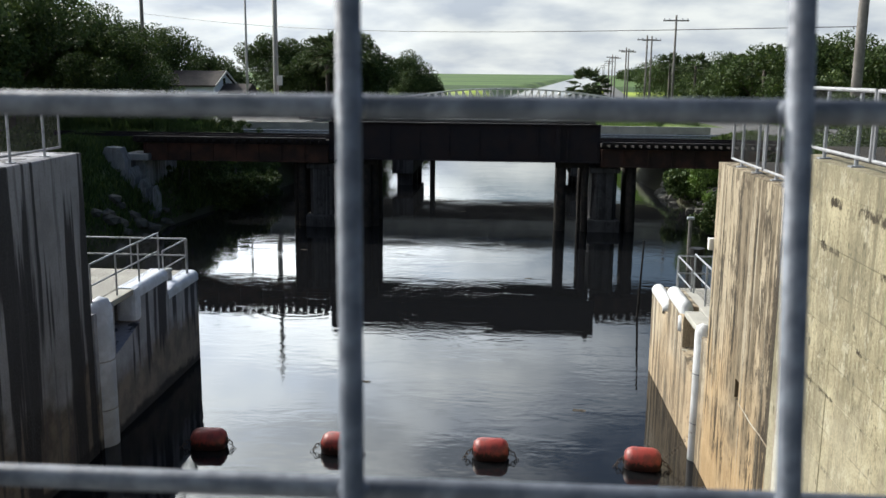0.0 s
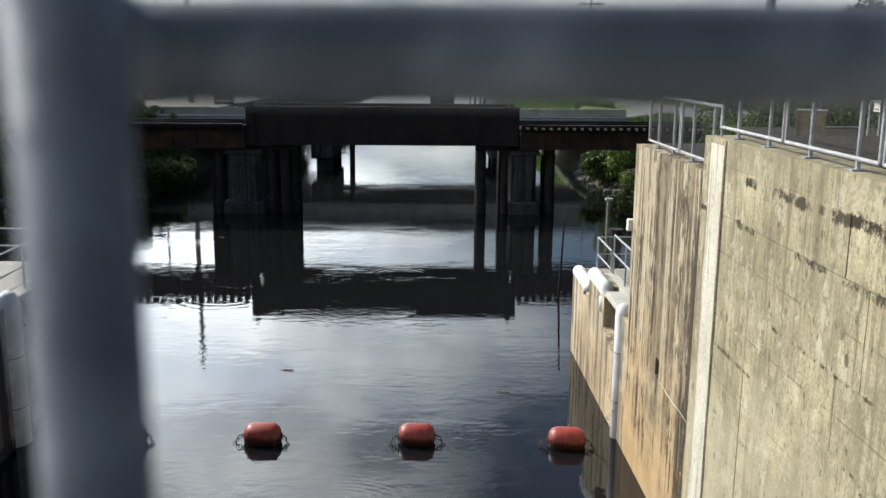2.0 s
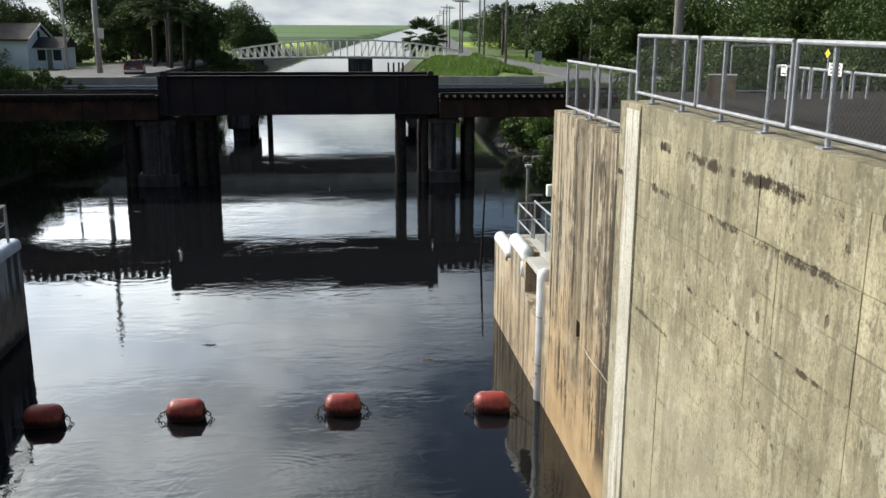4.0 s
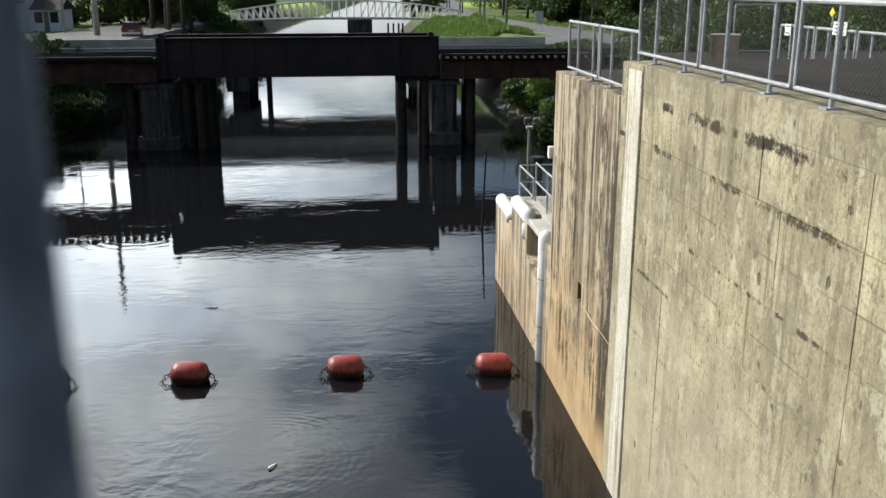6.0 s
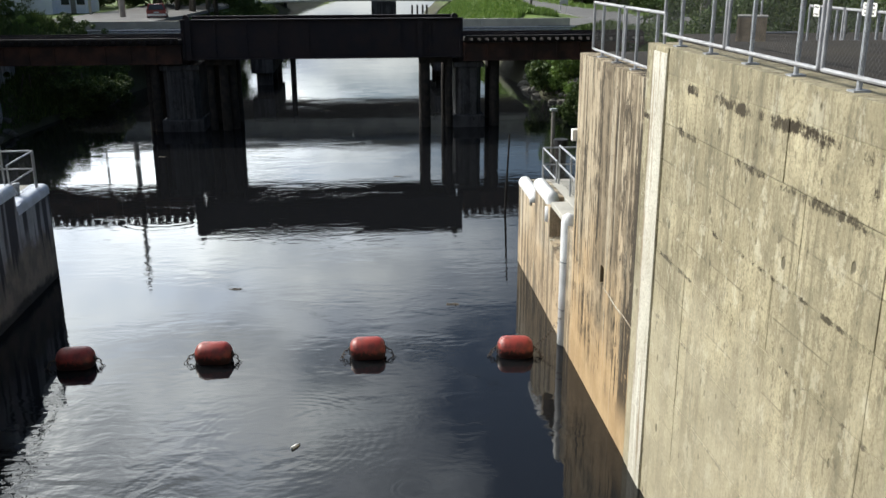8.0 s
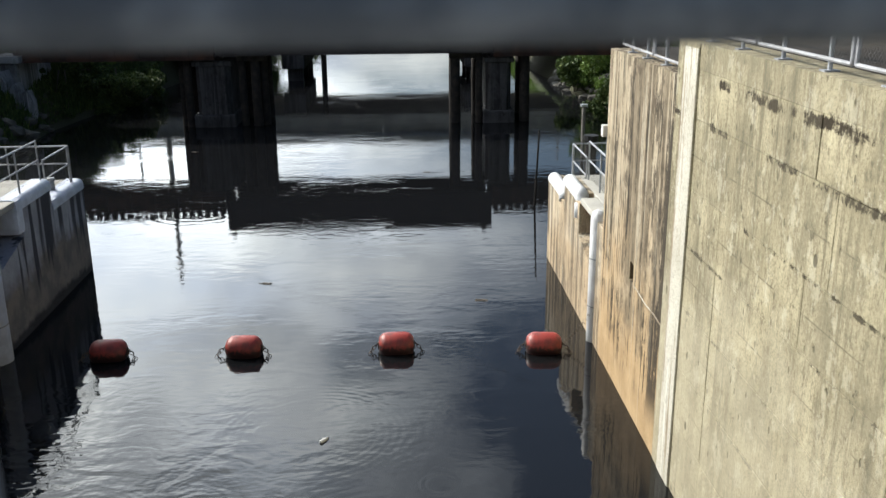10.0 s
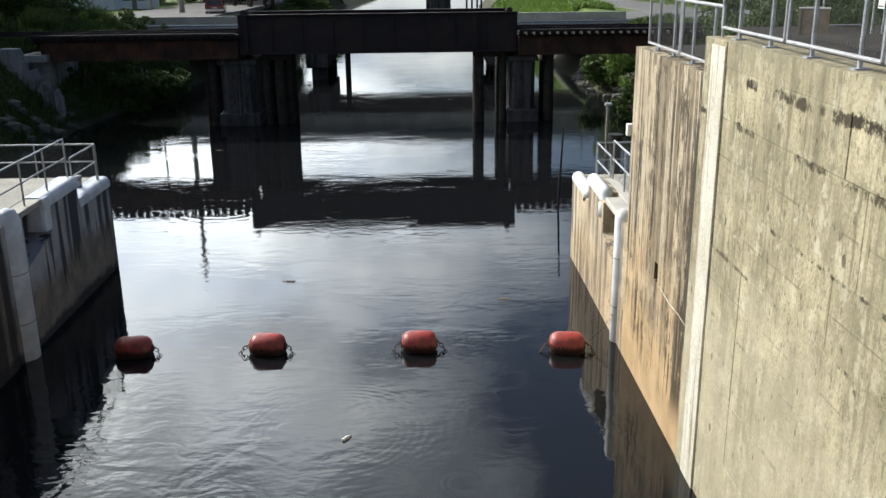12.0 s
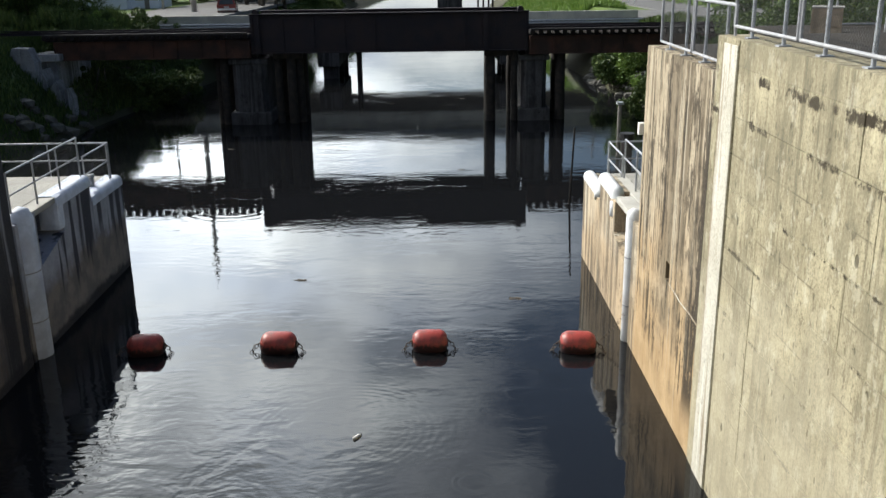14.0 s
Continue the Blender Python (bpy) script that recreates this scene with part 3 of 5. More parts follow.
def ribbon(name, pts, width, dz, material, label, category):
    """A road laid on the land along a line of points."""
    bm = bmesh.new()
    rows = []
    for i, p in enumerate(pts):
        a, b = Vector(pts[max(i - 1, 0)]), Vector(pts[min(i + 1, len(pts) - 1)])
        d = (b - a).normalized()
        s = Vector((d.y, -d.x)) * width / 2
        z = max(level(p[0], p[1]), land(p[0], p[1])) + dz
        rows.append([bm.verts.new((p[0] + e * s.x, p[1] + e * s.y, z)) for e in (-1, 1)])
    for r0, r1 in zip(rows, rows[1:]):
        bm.faces.new((r0[0], r0[1], r1[1], r1[0]))
    bmesh.ops.recalc_face_normals(bm, faces=bm.faces)
    low = bmesh.ops.extrude_face_region(bm, geom=bm.faces[:])
    bmesh.ops.translate(bm, verts=[v for v in low["geom"] if isinstance(v, bmesh.types.BMVert)], vec=(0, 0, -0.35))
    bmesh.ops.recalc_face_normals(bm, faces=bm.faces)
    ob = part(name, bm, material)
    return tagged(ob, label, category, kind="structure")


ribbon("road", [(25 + 0.1 * max(0, y - 185), y) for y in range(84, 200, 10)] + [(25 + 0.1 * (y - 185), y) for y in (230, 300, 400, 600, 1000)], 6.5, 0.12, "asphalt", "pale asphalt road along the canal bank", "road")
ribbon("road_crossing", [(x, 78.5) for x in (-140, -80, -50, -30, -17.5)], 10.5, 0.12, "asphalt", "asphalt road leading to the bridge", "road")
ribbon("lane", [(-23, y) for y in (84, 90, 100, 110, 120, 140, 160)], 11.0, 0.10, "asphalt", "asphalt lane past the white house", "road")
ribbon("road_crossing", [(x, 78.5) for x in (14.5, 30, 60, 140)], 10.5, 0.12, "asphalt", "asphalt road leading away from the bridge", "road")

# ---- lock walls ----
wall_r = tagged(part("wall_east", boxed(5.535, 7.2, -6, 14.83, -2.5, 7.66), "wall"), "tall weathered concrete lock wall in sunlight", "wall", kind="structure")
pil = tagged(part("wall_east_pilaster", boxed(5.485, 7.2, 14.84, 15.89, -2.5, 7.67, bevel=0.012), "wall"), "concrete pilaster beside the gate recess", "wall", kind="structure")
bm = boxed(5.5, 7.2, 15.90, 20.7, -2.5, 7.08)
for co, no in (((0, 17.92, 0), (0, 1, 0)), ((0, 18.20, 0), (0, 1, 0)), ((0, 0, 2.72), (0, 0, 1)), ((0, 0, 3.10), (0, 0, 1))):
    bmesh.ops.bisect_plane(bm, geom=bm.verts[:] + bm.edges[:] + bm.faces[:], plane_co=co, plane_no=no)
hole = [f for f in bm.faces if (f.calc_center_median() - Vector((5.5, 18.06, 2.91))).length < 0.02]
deep = bmesh.ops.extrude_face_region(bm, geom=hole)
bmesh.ops.translate(bm, verts=[v for v in deep["geom"] if isinstance(v, bmesh.types.BMVert)], vec=(0.3, 0, 0))
bmesh.ops.delete(bm, geom=[f for f in hole if f.is_valid], context="FACES_ONLY")
bmesh.ops.recalc_face_normals(bm, faces=bm.faces)
wall_f = tagged(part("wall_east_end", bm, "wall_far"), "streaked concrete end of the lock wall with a drain hole", "wall", kind="structure")
part("painted_strip", boxed(5.470, 5.488, 14.86, 15.52, -1, 7.58), "strip_paint", pil, "white painted strip")
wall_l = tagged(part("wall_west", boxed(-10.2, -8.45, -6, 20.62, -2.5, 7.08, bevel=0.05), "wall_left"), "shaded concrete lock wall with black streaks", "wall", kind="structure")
tagged(part("deck_east", boxed(6.1, 30, -6, 15.86, 6.6, 7.672), "deck_dark"), "concrete deck behind the lock wall", "floor", kind="structure")
tagged(part("deck_east_end", boxed(6.1, 17, 15.92, 20.66, 6.2, 7.092), "deck_dark"), "dark gravelly deck at the lock end", "floor", kind="structure")
tagged(part("deck_yard", boxed(9.3, 17, 20.66, 25.6, 6.2, 7.092), "deck_dark"), "dark gravelly yard behind the lock end", "floor", kind="structure")
tagged(part("deck_west", boxed(-30, -10.2, -6, 20.6, 6.2, 7.05), "deck"), "concrete deck behind the lock wall", "floor", kind="structure")
tagged(part("gate_wall", boxed(-8.45, 5.5, -2.2, 0.6, -2.5, 7.2), "wall"), "concrete gate wall below the walkway", "wall", kind="structure")
tagged(part("walkway", boxed(-8.45, 5.5, -2.2, 1.02, 7.22, 7.42), "deck"), "concrete walkway across the gate", "floor", kind="structure")


# ---- lower guide walls on both sides of the lock mouth ----
def guide_wall(name, s, x, y1, body, paint, high, low, label):
    """s is +1 where the land lies towards +x; high and low are its two levels. The face is cut by a recess near the lock."""
    root = thing(name, label, "wall", kind="structure")

    def X(d):
        return x + s * d

    def blk(nm, d0, d1, y0, yy, z0, z1, material, lab="", bevel=0.03):
        a, b = sorted((X(d0), X(d1)))
        return part(nm, boxed(a, b, y0, yy, z0, z1, bevel=bevel), material, root, lab)

    def lip(y0, yy, z, drop):
        """A painted, rounded edge along the top that turns down at its near end."""
        r = 0.17
        bm = bmesh.new()
        arc = [(X(r * (1 - math.cos(q * math.pi / 14)) - 0.015), z - r + r * math.sin(q * math.pi / 14)) for q in range(8)]
        prism(bm, [(X(-0.015), z - 0.30)] + arc + [(X(0.46), z), (X(0.46), z - 0.30)], "y", y0 + 0.02, yy)
        ob = smooth_by(part("bumper", bm, paint, root, "white painted rounded edge"))
        a, b = sorted((X(-0.022), X(0.50)))
        part("bumper_end", boxed(a, b, y0, y0 + 0.42, z - drop, z - 0.02, bevel=0.10), paint, ob, "white rounded end of the edge")

    e0 = 20.72
    blk("column", 0.0, 2.5, e0, 21.85, -2.5, high - 0.05, body)
    bm = prism(bmesh.new(), [(21.85, -2.5), (23.40, -2.5), (23.40, high - 0.95), (21.85, high - 1.35)], "x", *sorted((X(0.0), X(2.5))))
    part("recess_floor", bm, body, root)
    blk("recess_back", 2.2 if s > 0 else 0.85, 2.5, 21.85, 23.40, 1.75, high - 0.15, body, "dark recess in the wall")
    blk("body", 0.0, 2.5, 23.40, 25.45, -2.5, high - 0.15, body)
    blk("end_body", 0.0, 2.5, 25.45, y1, -2.5, low - 0.15, body)
    blk("platform", 0.45, 5.5, e0, 25.45, high - 0.15, high, "deck", "sunlit concrete platform")
    blk("platform_edge", 0.03, 0.45, 21.7, 23.40, high - 0.16, high - 0.01, "deck", "platform edge over the recess")
    blk("end_platform", 0.45, 5.5, 25.45, y1, low - 0.15, low, "deck")
    if s > 0:
        for y0, yy, z, drop in ((23.72, 25.62, high + 0.15, 0.75), (25.95, y1 - 0.05, low + 0.16, 0.3)):
            q = 0.19
            pts = [(x + 0.13, y0, z - drop), (x + 0.13, y0, z - q * 2.0), (x + 0.13, y0 + q * 0.25, z - q * 1.25), (x + 0.13, y0 + q, z - q), (x + 0.13, yy - q, z - q), (x + 0.13, yy - q * 0.4, z - q * 1.05), (x + 0.13, yy, z - q * 1.15)]
            smooth(part("bumper", tubed(pts, [q, q, q, q, q, q * 0.85, q * 0.4], 14), paint, root, "white bent pipe bumper"))
            blk("bumper_seat", 0.14, 0.46, y0 + 0.05, yy, z - 0.5, z - 0.14, body)
    else:
        lip(23.10, 25.47, high + 0.02, 0.90)
        lip(25.49, y1 + 0.02, low + 0.02, 0.34)
    r = 0.36 if s < 0 else 0.20
    yc = 21.20 if s < 0 else 21.45
    bm = tubed([(X(r * 0.4), yc, -1.5), (X(r * 0.4), yc, high - 0.02), (X(r * 0.45), yc, high + 0.10), (X(r * 0.6), yc, high + 0.17)], [r, r, r * 0.85, r * 0.45], 16)
    smooth(part("pipe_fender", bm, paint, root, "white vertical pipe fender"))
    for z in (0.9, 2.1):
        part("pipe_strap", tubed([(X(r * 0.4), yc, z), (X(r * 0.4), yc, z + 0.03)], r * 1.01, 16), "galv", root)
    return root


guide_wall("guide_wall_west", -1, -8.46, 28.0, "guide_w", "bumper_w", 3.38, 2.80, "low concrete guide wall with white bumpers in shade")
guide_wall("guide_wall_east", 1, 5.5, 28.1, "guide", "white_rubber", 3.10, 2.60, "low concrete guide wall with white bumpers in sun")


def pipe_rail(label, pts, height, posts, group, infill=True):
    """A pipe railing along a line: top and middle rails, posts and thin infill bars. pts: two ends on the floor."""
    a, b = Vector(pts[0]), Vector(pts[1])
    root = thing("pipe_railing", label, "railing", a, group)

    def P(t, z):
        return (b - a) * t + Vector((0, 0, z))

    part("top_rail", tubed([P(0, height), P(1, height)], 0.026), "galv", root)
    part("middle_rail", tubed([P(0, height * 0.52), P(1, height * 0.52)], 0.024), "galv", root)
    for i in range(posts):
        part("post", tubed([P(i / (posts - 1), 0), P(i / (posts - 1), height)], 0.026), "galv", root)
    if infill:
        # woven wire panel between the rails
        bm = bmesh.new()
        long = (b - a).length
        for q in range(1, 15):
            tube(bm, [P(0, 0.08 + q * (height - 0.1) / 15), P(1, 0.08 + q * (height - 0.1) / 15)], 0.0022, 3, False)
        n = int(long / 0.075)
        for q in range(1, n):
            tube(bm, [P(q / n, 0.10), P(q / n, height)], 0.0022, 3, False)
        part("wire_panel", bm, "link", root, "thin woven wire panel")
    return root


for s, x, inset, high, low in ((-1, -8.46, 0.16, 3.38, 2.80), (1, 5.5, 0.62, 3.10, 2.60)):
    e = x + s * inset
    pipe_rail("galvanised pipe railing on the low platform", ((e, 21.0, high), (e, 25.3, high)), 1.07, 4, "platform railings")
    pipe_rail("galvanised pipe railing at the platform end", ((e, 25.6, low), (e, 27.5, low)), 1.07, 2, "platform railings")
    pipe_rail("galvanised pipe railing across the platform end", ((e, 27.6, low), (x + s * 5.4, 27.6, low)), 1.07, 4, "platform railings")
bol = thing("mooring_bollard", "small grey mooring bollard on the platform", "bollard", (-8.85, 26.6, 2.80))
smooth(part("bollard_stem", tubed([(0, 0, 0), (0, 0, 0.28)], 0.10, 12), "galv", bol))
smooth(part("bollard_cap", tubed([(0, 0, 0.28), (0, 0, 0.36)], 0.12, 12), "galv", bol))


# ---- chain-link railings on the lock walls ----
def link_panel(bm, u0, u1, z0, z1, at, pitch=0.07, r=0.0012):
    """Crossing wires of a chain-link panel, as thin flat-sided strips."""
    n = int((u1 - u0 + z1 - z0) / pitch)
    for sgn in (1, -1):
        for i in range(1, n):
            c = i * pitch
            a0, a1 = max(0, c - (z1 - z0)), min(u1 - u0, c)
            p, q = (a0, c - a0), (a1, c - a1)
            if sgn < 0:
                p, q = (u1 - u0 - p[0], p[1]), (u1 - u0 - q[0], q[1])
            p, q = Vector(at(u0 + p[0], z0 + p[1])), Vector(at(u0 + q[0], z0 + q[1]))
            if (q - p).length > 0.02:
                tube(bm, (p, q), r, 3, False)


def mesh_railing(label, x, y0, y1, z0, z1, panels, base_z, group, along="y", plates=True):
    """Framed chain-link panels in a row, each with end posts and two posts between."""
    root = thing("chain_link_railing", label, "railing", (x, y0, base_z) if along == "y" else (y0, x, base_z), group)

    def at(u, z):
        return Vector((0, u - y0, z - base_z)) if along == "y" else Vector((u - y0, 0, z - base_z))

    w = (y1 - y0) / panels
    for i in range(panels):
        a, b = y0 + i * w + 0.05, y0 + (i + 1) * w - 0.05
        part("top_rail", tubed([at(a, z1), at(b, z1)], 0.030), "rail_white", root)
        part("bottom_rail", tubed([at(a, z0), at(b, z0)], 0.026), "rail_white", root)
        for u in (a, b):
            part("end_post", tubed([at(u, z0), at(u, z1)], 0.026), "rail_white", root)
        for f in (0.22, 0.72):
            u = a + f * (b - a)
            off = Vector((0.035, 0, 0)) if along == "y" else Vector((0, 0.035, 0))
            post = part("post", tubed([at(u, base_z) + off, at(u, z1) + off], 0.030), "galv", root)
            if plates:
                p = at(u, base_z) + off
                part("base_plate", boxed(p.x - 0.09, p.x + 0.09, p.y - 0.07, p.y + 0.07, p.z, p.z + 0.02), "galv", post)
        bm = bmesh.new()
        link_panel(bm, a, b, z0, z1, at)
        part("chain_link", bm, "link", root, "thin chain-link mesh")
    return root


mesh_railing("pale grey framed chain-link railing on the wall", 5.66, -5.5, 15.69, 7.82, 8.72, 8, 7.68, "wall railings")
mesh_railing("pale grey framed chain-link railing on the lower wall end", 5.66, 15.55, 20.3, 7.20, 8.14, 2, 7.08, "wall railings")
mesh_railing("grey framed chain-link railing on the shaded wall", -8.75, -5.5, 20.3, 7.22, 8.16, 9, 7.08, "wall railings")
mesh_railing("grey chain-link fence along the deck", 10.5, 16.0, 20.7, 7.19, 8.02, 3, 7.092, "deck fences", "y", False)

# a chain-link gate frame standing on the deck
gate = thing("deck_gate", "framed chain-link gate on the deck", "gate", (11.05, 24.4, 7.092))
for x in (0, 1.12):
    part("gate_post", tubed([(x, 0, 0), (x, 0, 1.27)], 0.028), "rail_white", gate)
for z in (0.10, 1.27):
    part("gate_rail", tubed([(0, 0, z), (1.12, 0, z)], 0.026), "rail_white", gate)
bm = bmesh.new()
link_panel(bm, 0.0, 1.12, 0.10, 1.27, lambda u, z: Vector((u, 0, z)))
part("chain_link", bm, "link", gate)
crate = thing("storage_crate", "brown wooden crate standing on the deck", "crate", (10.28, 23.1, 7.092))
crate.rotation_euler = (0, 0, radians(-24))
part("crate_body", boxed(-0.32, 0.32, -0.30, 0.30, 0, 0.58, bevel=0.01), "crate", crate)
for z in (0.08, 0.22, 0.36, 0.50):
    part("slat", boxed(-0.34, 0.34, -0.325, -0.303, z - 0.06, z + 0.06), "crate", crate)
    part("slat", boxed(-0.345, -0.323, -0.30, 0.30, z - 0.06, z + 0.06), "crate", crate)
for x in (-0.34, 0.28):
    part("corner_batten", boxed(x, x + 0.06, -0.345, -0.327, 0, 0.58), "crate", crate)
part("crate_lid", boxed(-0.35, 0.35, -0.35, 0.33, 0.582, 0.61), "fence_wood", crate)


def plate_sign(label, at, w, h, material, bars):
    """A notice wired flat to the fence, facing the canal."""
    root = thing("notice_sign", label, "sign", at)
    part("plate", boxed(-0.01, 0.0, -w / 2, w / 2, 0, h), material, root)
    for i in range(bars):
        z = h * (0.8 - 0.6 * i / max(1, bars - 1))
        part("text_bar", boxed(-0.014, -0.0105, -w * 0.36, w * 0.36, z - h * 0.05, z + h * 0.05), "black", root)
    return root


plate_sign("white notice sign wired to the chain-link fence", (10.46, 18.15, 7.93), 0.50, 0.25, "white_paint", 3)
plate_sign("small white notice sign on the chain-link fence", (10.46, 20.25, 7.82), 0.26, 0.24, "white_paint", 2)
ys = thing("warning_sign", "small yellow diamond warning sign", "sign", (10.62, 18.75, 7.092))
part("sign_post", tubed([(0, 0, 0), (0, 0, 1.25)], 0.02), "galv", ys)
bm = prism(bmesh.new(), [(-0.10, 1.25), (0, 1.16), (0.10, 1.25), (0, 1.34)], "x", -0.03, -0.022)
part("plate", bm, "yellow", ys)
lamp = thing("junction_box", "small white junction box on the wall end", "utility box", (5.62, 20.72, 5.15))
part("box_body", boxed(-0.22, 0.0, 0.0, 0.16, 0.0, 0.26, bevel=0.02), "white_paint", lamp)
part("conduit", tubed([(-0.1, 0.06, 0), (-0.1, 0.06, -1.2)], 0.015), "galv", lamp)


# ---- welded wire guard in front of the walkway ----
JX, JY, JZ = 0.7977, 0.9460, 8.8927
PX, PZ, WR = 0.0936, 0.0887, 0.00275
guard = thing("wire_mesh_guard", "galvanised welded wire mesh guard on the walkway", "guard", (JX, JY, 7.42))
v0, v1 = bmesh.new(), bmesh.new()
tube(v0, [(0, -2 * WR + 0.0004, 0.02), (0, -2 * WR + 0.0004, 1.75)], WR, 20)
tube(v1, [(-1.7, 0, 0), (1.7, 0, 0)], WR, 20)
wire_v = smooth(part("upright_wire", v0, "wire", guard))
wire_h = smooth(part("cross_wire", v1, "wire", guard))
wire_h.location = (0, 0, JZ - 7.42)
for i in range(-17, 18):
    if i:
        o = wire_v.copy()
        scene.collection.objects.link(o)
        o.location = (i * PX, 0, 0)
        if i == 1:  # this wire is knocked a little out of true
            o.rotation_euler = (0, radians(-3), 0)
            o.location.x += (JZ - 7.42) * math.sin(radians(3))
for j in range(-3, 16):
    if j:
        o = wire_h.copy()
        scene.collection.objects.link(o)
        o.location = (0, 0, JZ - 7.42 - j * PZ)
# weld fillets where the wires meet
bm = bmesh.new()
bmesh.ops.create_icosphere(bm, subdivisions=2, radius=1.0)
for v in bm.verts:
    v.co = Vector((v.co.x * 0.0042, v.co.y * 0.0022, v.co.z * 0.0036)) * (1 + 0.12 * noise.noise(v.co * 2.3))
weld = smooth(part("weld", bm, "wire", guard))
weld.location = (0, -WR, JZ - 7.42)
for i in range(-2, 4):
    for j in range(-1, 3):
        if i or j:
            o = weld.copy()
            scene.collection.objects.link(o)
            o.location = (i * PX + (j * PZ * math.sin(radians(3)) if i == 1 else 0), -WR, JZ - 7.42 - j * PZ)
for x in (-1.7, 1.7):
    part("guard_post", boxed(x - 0.03, x + 0.03, 0.004, 0.05, 0, 1.78, bevel=0.004), "galv", guard)


# ---- red barrier buoys ----
def buoy_mesh():
    bm = bmesh.new()
    R, L = 0.315, 0.41
    prof = [(-L, 0.0), (-L, R * 0.55), (-L + 0.03, R * 0.74), (-L + 0.10, R * 0.92), (-L + 0.18, R), (0.0, R * 1.004), (L - 0.18, R), (L - 0.10, R * 0.92), (L - 0.03, R * 0.74), (L, R * 0.55), (L, 0.0)]
    rings = [[bm.verts.new((x, r * math.cos(2 * math.pi * j / 28), r * math.sin(2 * math.pi * j / 28))) for j in range(28)] for x, r in prof[1:-1]]
    for a, b in zip(rings, rings[1:]):
        for j in range(28):
            bm.faces.new((a[j], b[j], b[(j + 1) % 28], a[(j + 1) % 28]))
    bm.faces.new(rings[0])
    bm.faces.new(rings[-1][::-1])
    bmesh.ops.recalc_face_normals(bm, faces=bm.faces)
    return bm


def ring(bm, c, major, minor, turn, stretch=1.5):
    m = Matrix.Translation(c) @ turn.to_matrix().to_4x4()
    rows = []
    for i in range(14):
        a = 2 * math.pi * i / 14
        rows.append([bm.verts.new(m @ Vector(((major + minor * math.cos(b)) * math.cos(a) * stretch, (major + minor * math.cos(b)) * math.sin(a), minor * math.sin(b)))) for b in (2 * math.pi * q / 6 for q in range(6))])
    for i in range(14):
        for q in range(6):
            bm.faces.new((rows[i][q], rows[(i + 1) % 14][q], rows[(i + 1) % 14][(q + 1) % 6], rows[i][(q + 1) % 6]))


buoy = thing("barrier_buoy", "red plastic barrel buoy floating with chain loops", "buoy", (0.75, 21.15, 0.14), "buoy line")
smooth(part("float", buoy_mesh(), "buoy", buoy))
for s in (-1, 1):
    part("end_plate", tubed([(s * 0.415, 0, 0), (s * 0.44, 0, 0)], 0.10, 12), "chain", buoy)
    for q in range(4):
        bm = bmesh.new()
        ring(bm, (s * (0.47 + 0.055 * q), -0.05 * q, 0.03 - 0.055 * q), 0.040, 0.007, Euler((q % 2 * 1.57, 0.8 * s, 0.3 * q)))
        part("chain_link", bm, "chain", buoy)
    bm = tubed([(s * 0.44, -0.02, 0.05), (s * 0.56, -0.12, 0.04), (s * 0.60, -0.17, -0.06), (s * 0.55, -0.22, -0.14)], 0.008, 6)
    part("shackle", bm, "chain", buoy)
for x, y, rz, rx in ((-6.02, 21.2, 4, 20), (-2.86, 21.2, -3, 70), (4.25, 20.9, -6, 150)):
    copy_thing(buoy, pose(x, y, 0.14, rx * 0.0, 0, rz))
chain = thing("mooring_chain", "rusty chain from the wall to the buoys", "chain", (5.45, 21.3, 0.9))
for i in range(14):
    t = i / 13
    bm = bmesh.new()
    ring(bm, (-0.85 * t, -0.35 * t, -0.86 * t ** 0.6), 0.022, 0.004, Euler((i % 2 * 1.57, 0.7, 0)))
    part("chain_link", bm, "chain", chain)


# ---- railway bridge ----
def bolts(bm, x0, x1, y, z, step):
    x = x0
    while x < x1:
        box(bm, x - 0.02, x + 0.02, y - 0.015, y, z - 0.02, z + 0.02)
        x += step


rail_bridge = thing("railway_bridge", "black steel plate girder railway bridge on concrete piers", "bridge", kind="structure")
BR = 1.095
for ob in (rail_bridge,):
    ob.location, ob.scale = Vector((0.82, 0.90, 8.89)) * (1 - BR), (BR, BR, BR)
for y in (48.2, 51.6):
    g = part("main_girder", boxed(-8.1, 5.92, y + 0.16, y + 0.20, 4.45, 6.3), "rust_steel", rail_bridge)
    part("top_flange", boxed(-8.12, 5.94, y, y + 0.36, 6.30, 6.36, bevel=0.01), "rust_steel", g)
    part("bottom_flange", boxed(-8.12, 5.94, y, y + 0.36, 4.40, 4.45, bevel=0.01), "rust_steel", g)
    for i in range(10):
        x = -8.0 + i * 13.8 / 9
        part("stiffener", boxed(x - 0.05, x + 0.05, y + 0.12, y + 0.16, 4.45, 6.3), "rust_steel", g)
    for x in (-7.75, 3.75):
        part("cover_plate", boxed(x - 0.12, x + 0.12, y + 0.02, y + 0.04, 4.45, 6.3), "rust_steel", g)
    bm = bmesh.new()
    bolts(bm, -8.0, 5.9, y + 0.16, 6.22, 0.18)
    bolts(bm, -8.0, 5.9, y + 0.16, 4.54, 0.18)
    part("rivet_rows", bm, "rust_steel", g)
part("girder_end_cap", tubed([(-7.8, 48.3, 6.42), (-7.8, 48.6, 6.42)], 0.16, 12), "rust_steel", rail_bridge)
part("girder_end_cap", tubed([(5.5, 48.3, 6.42), (5.5, 48.6, 6.42)], 0.16, 12), "rust_steel", rail_bridge)
part("track_bed", boxed(-18.5, 24, 48.6, 51.5, 5.10, 5.20), "rust_steel", rail_bridge)
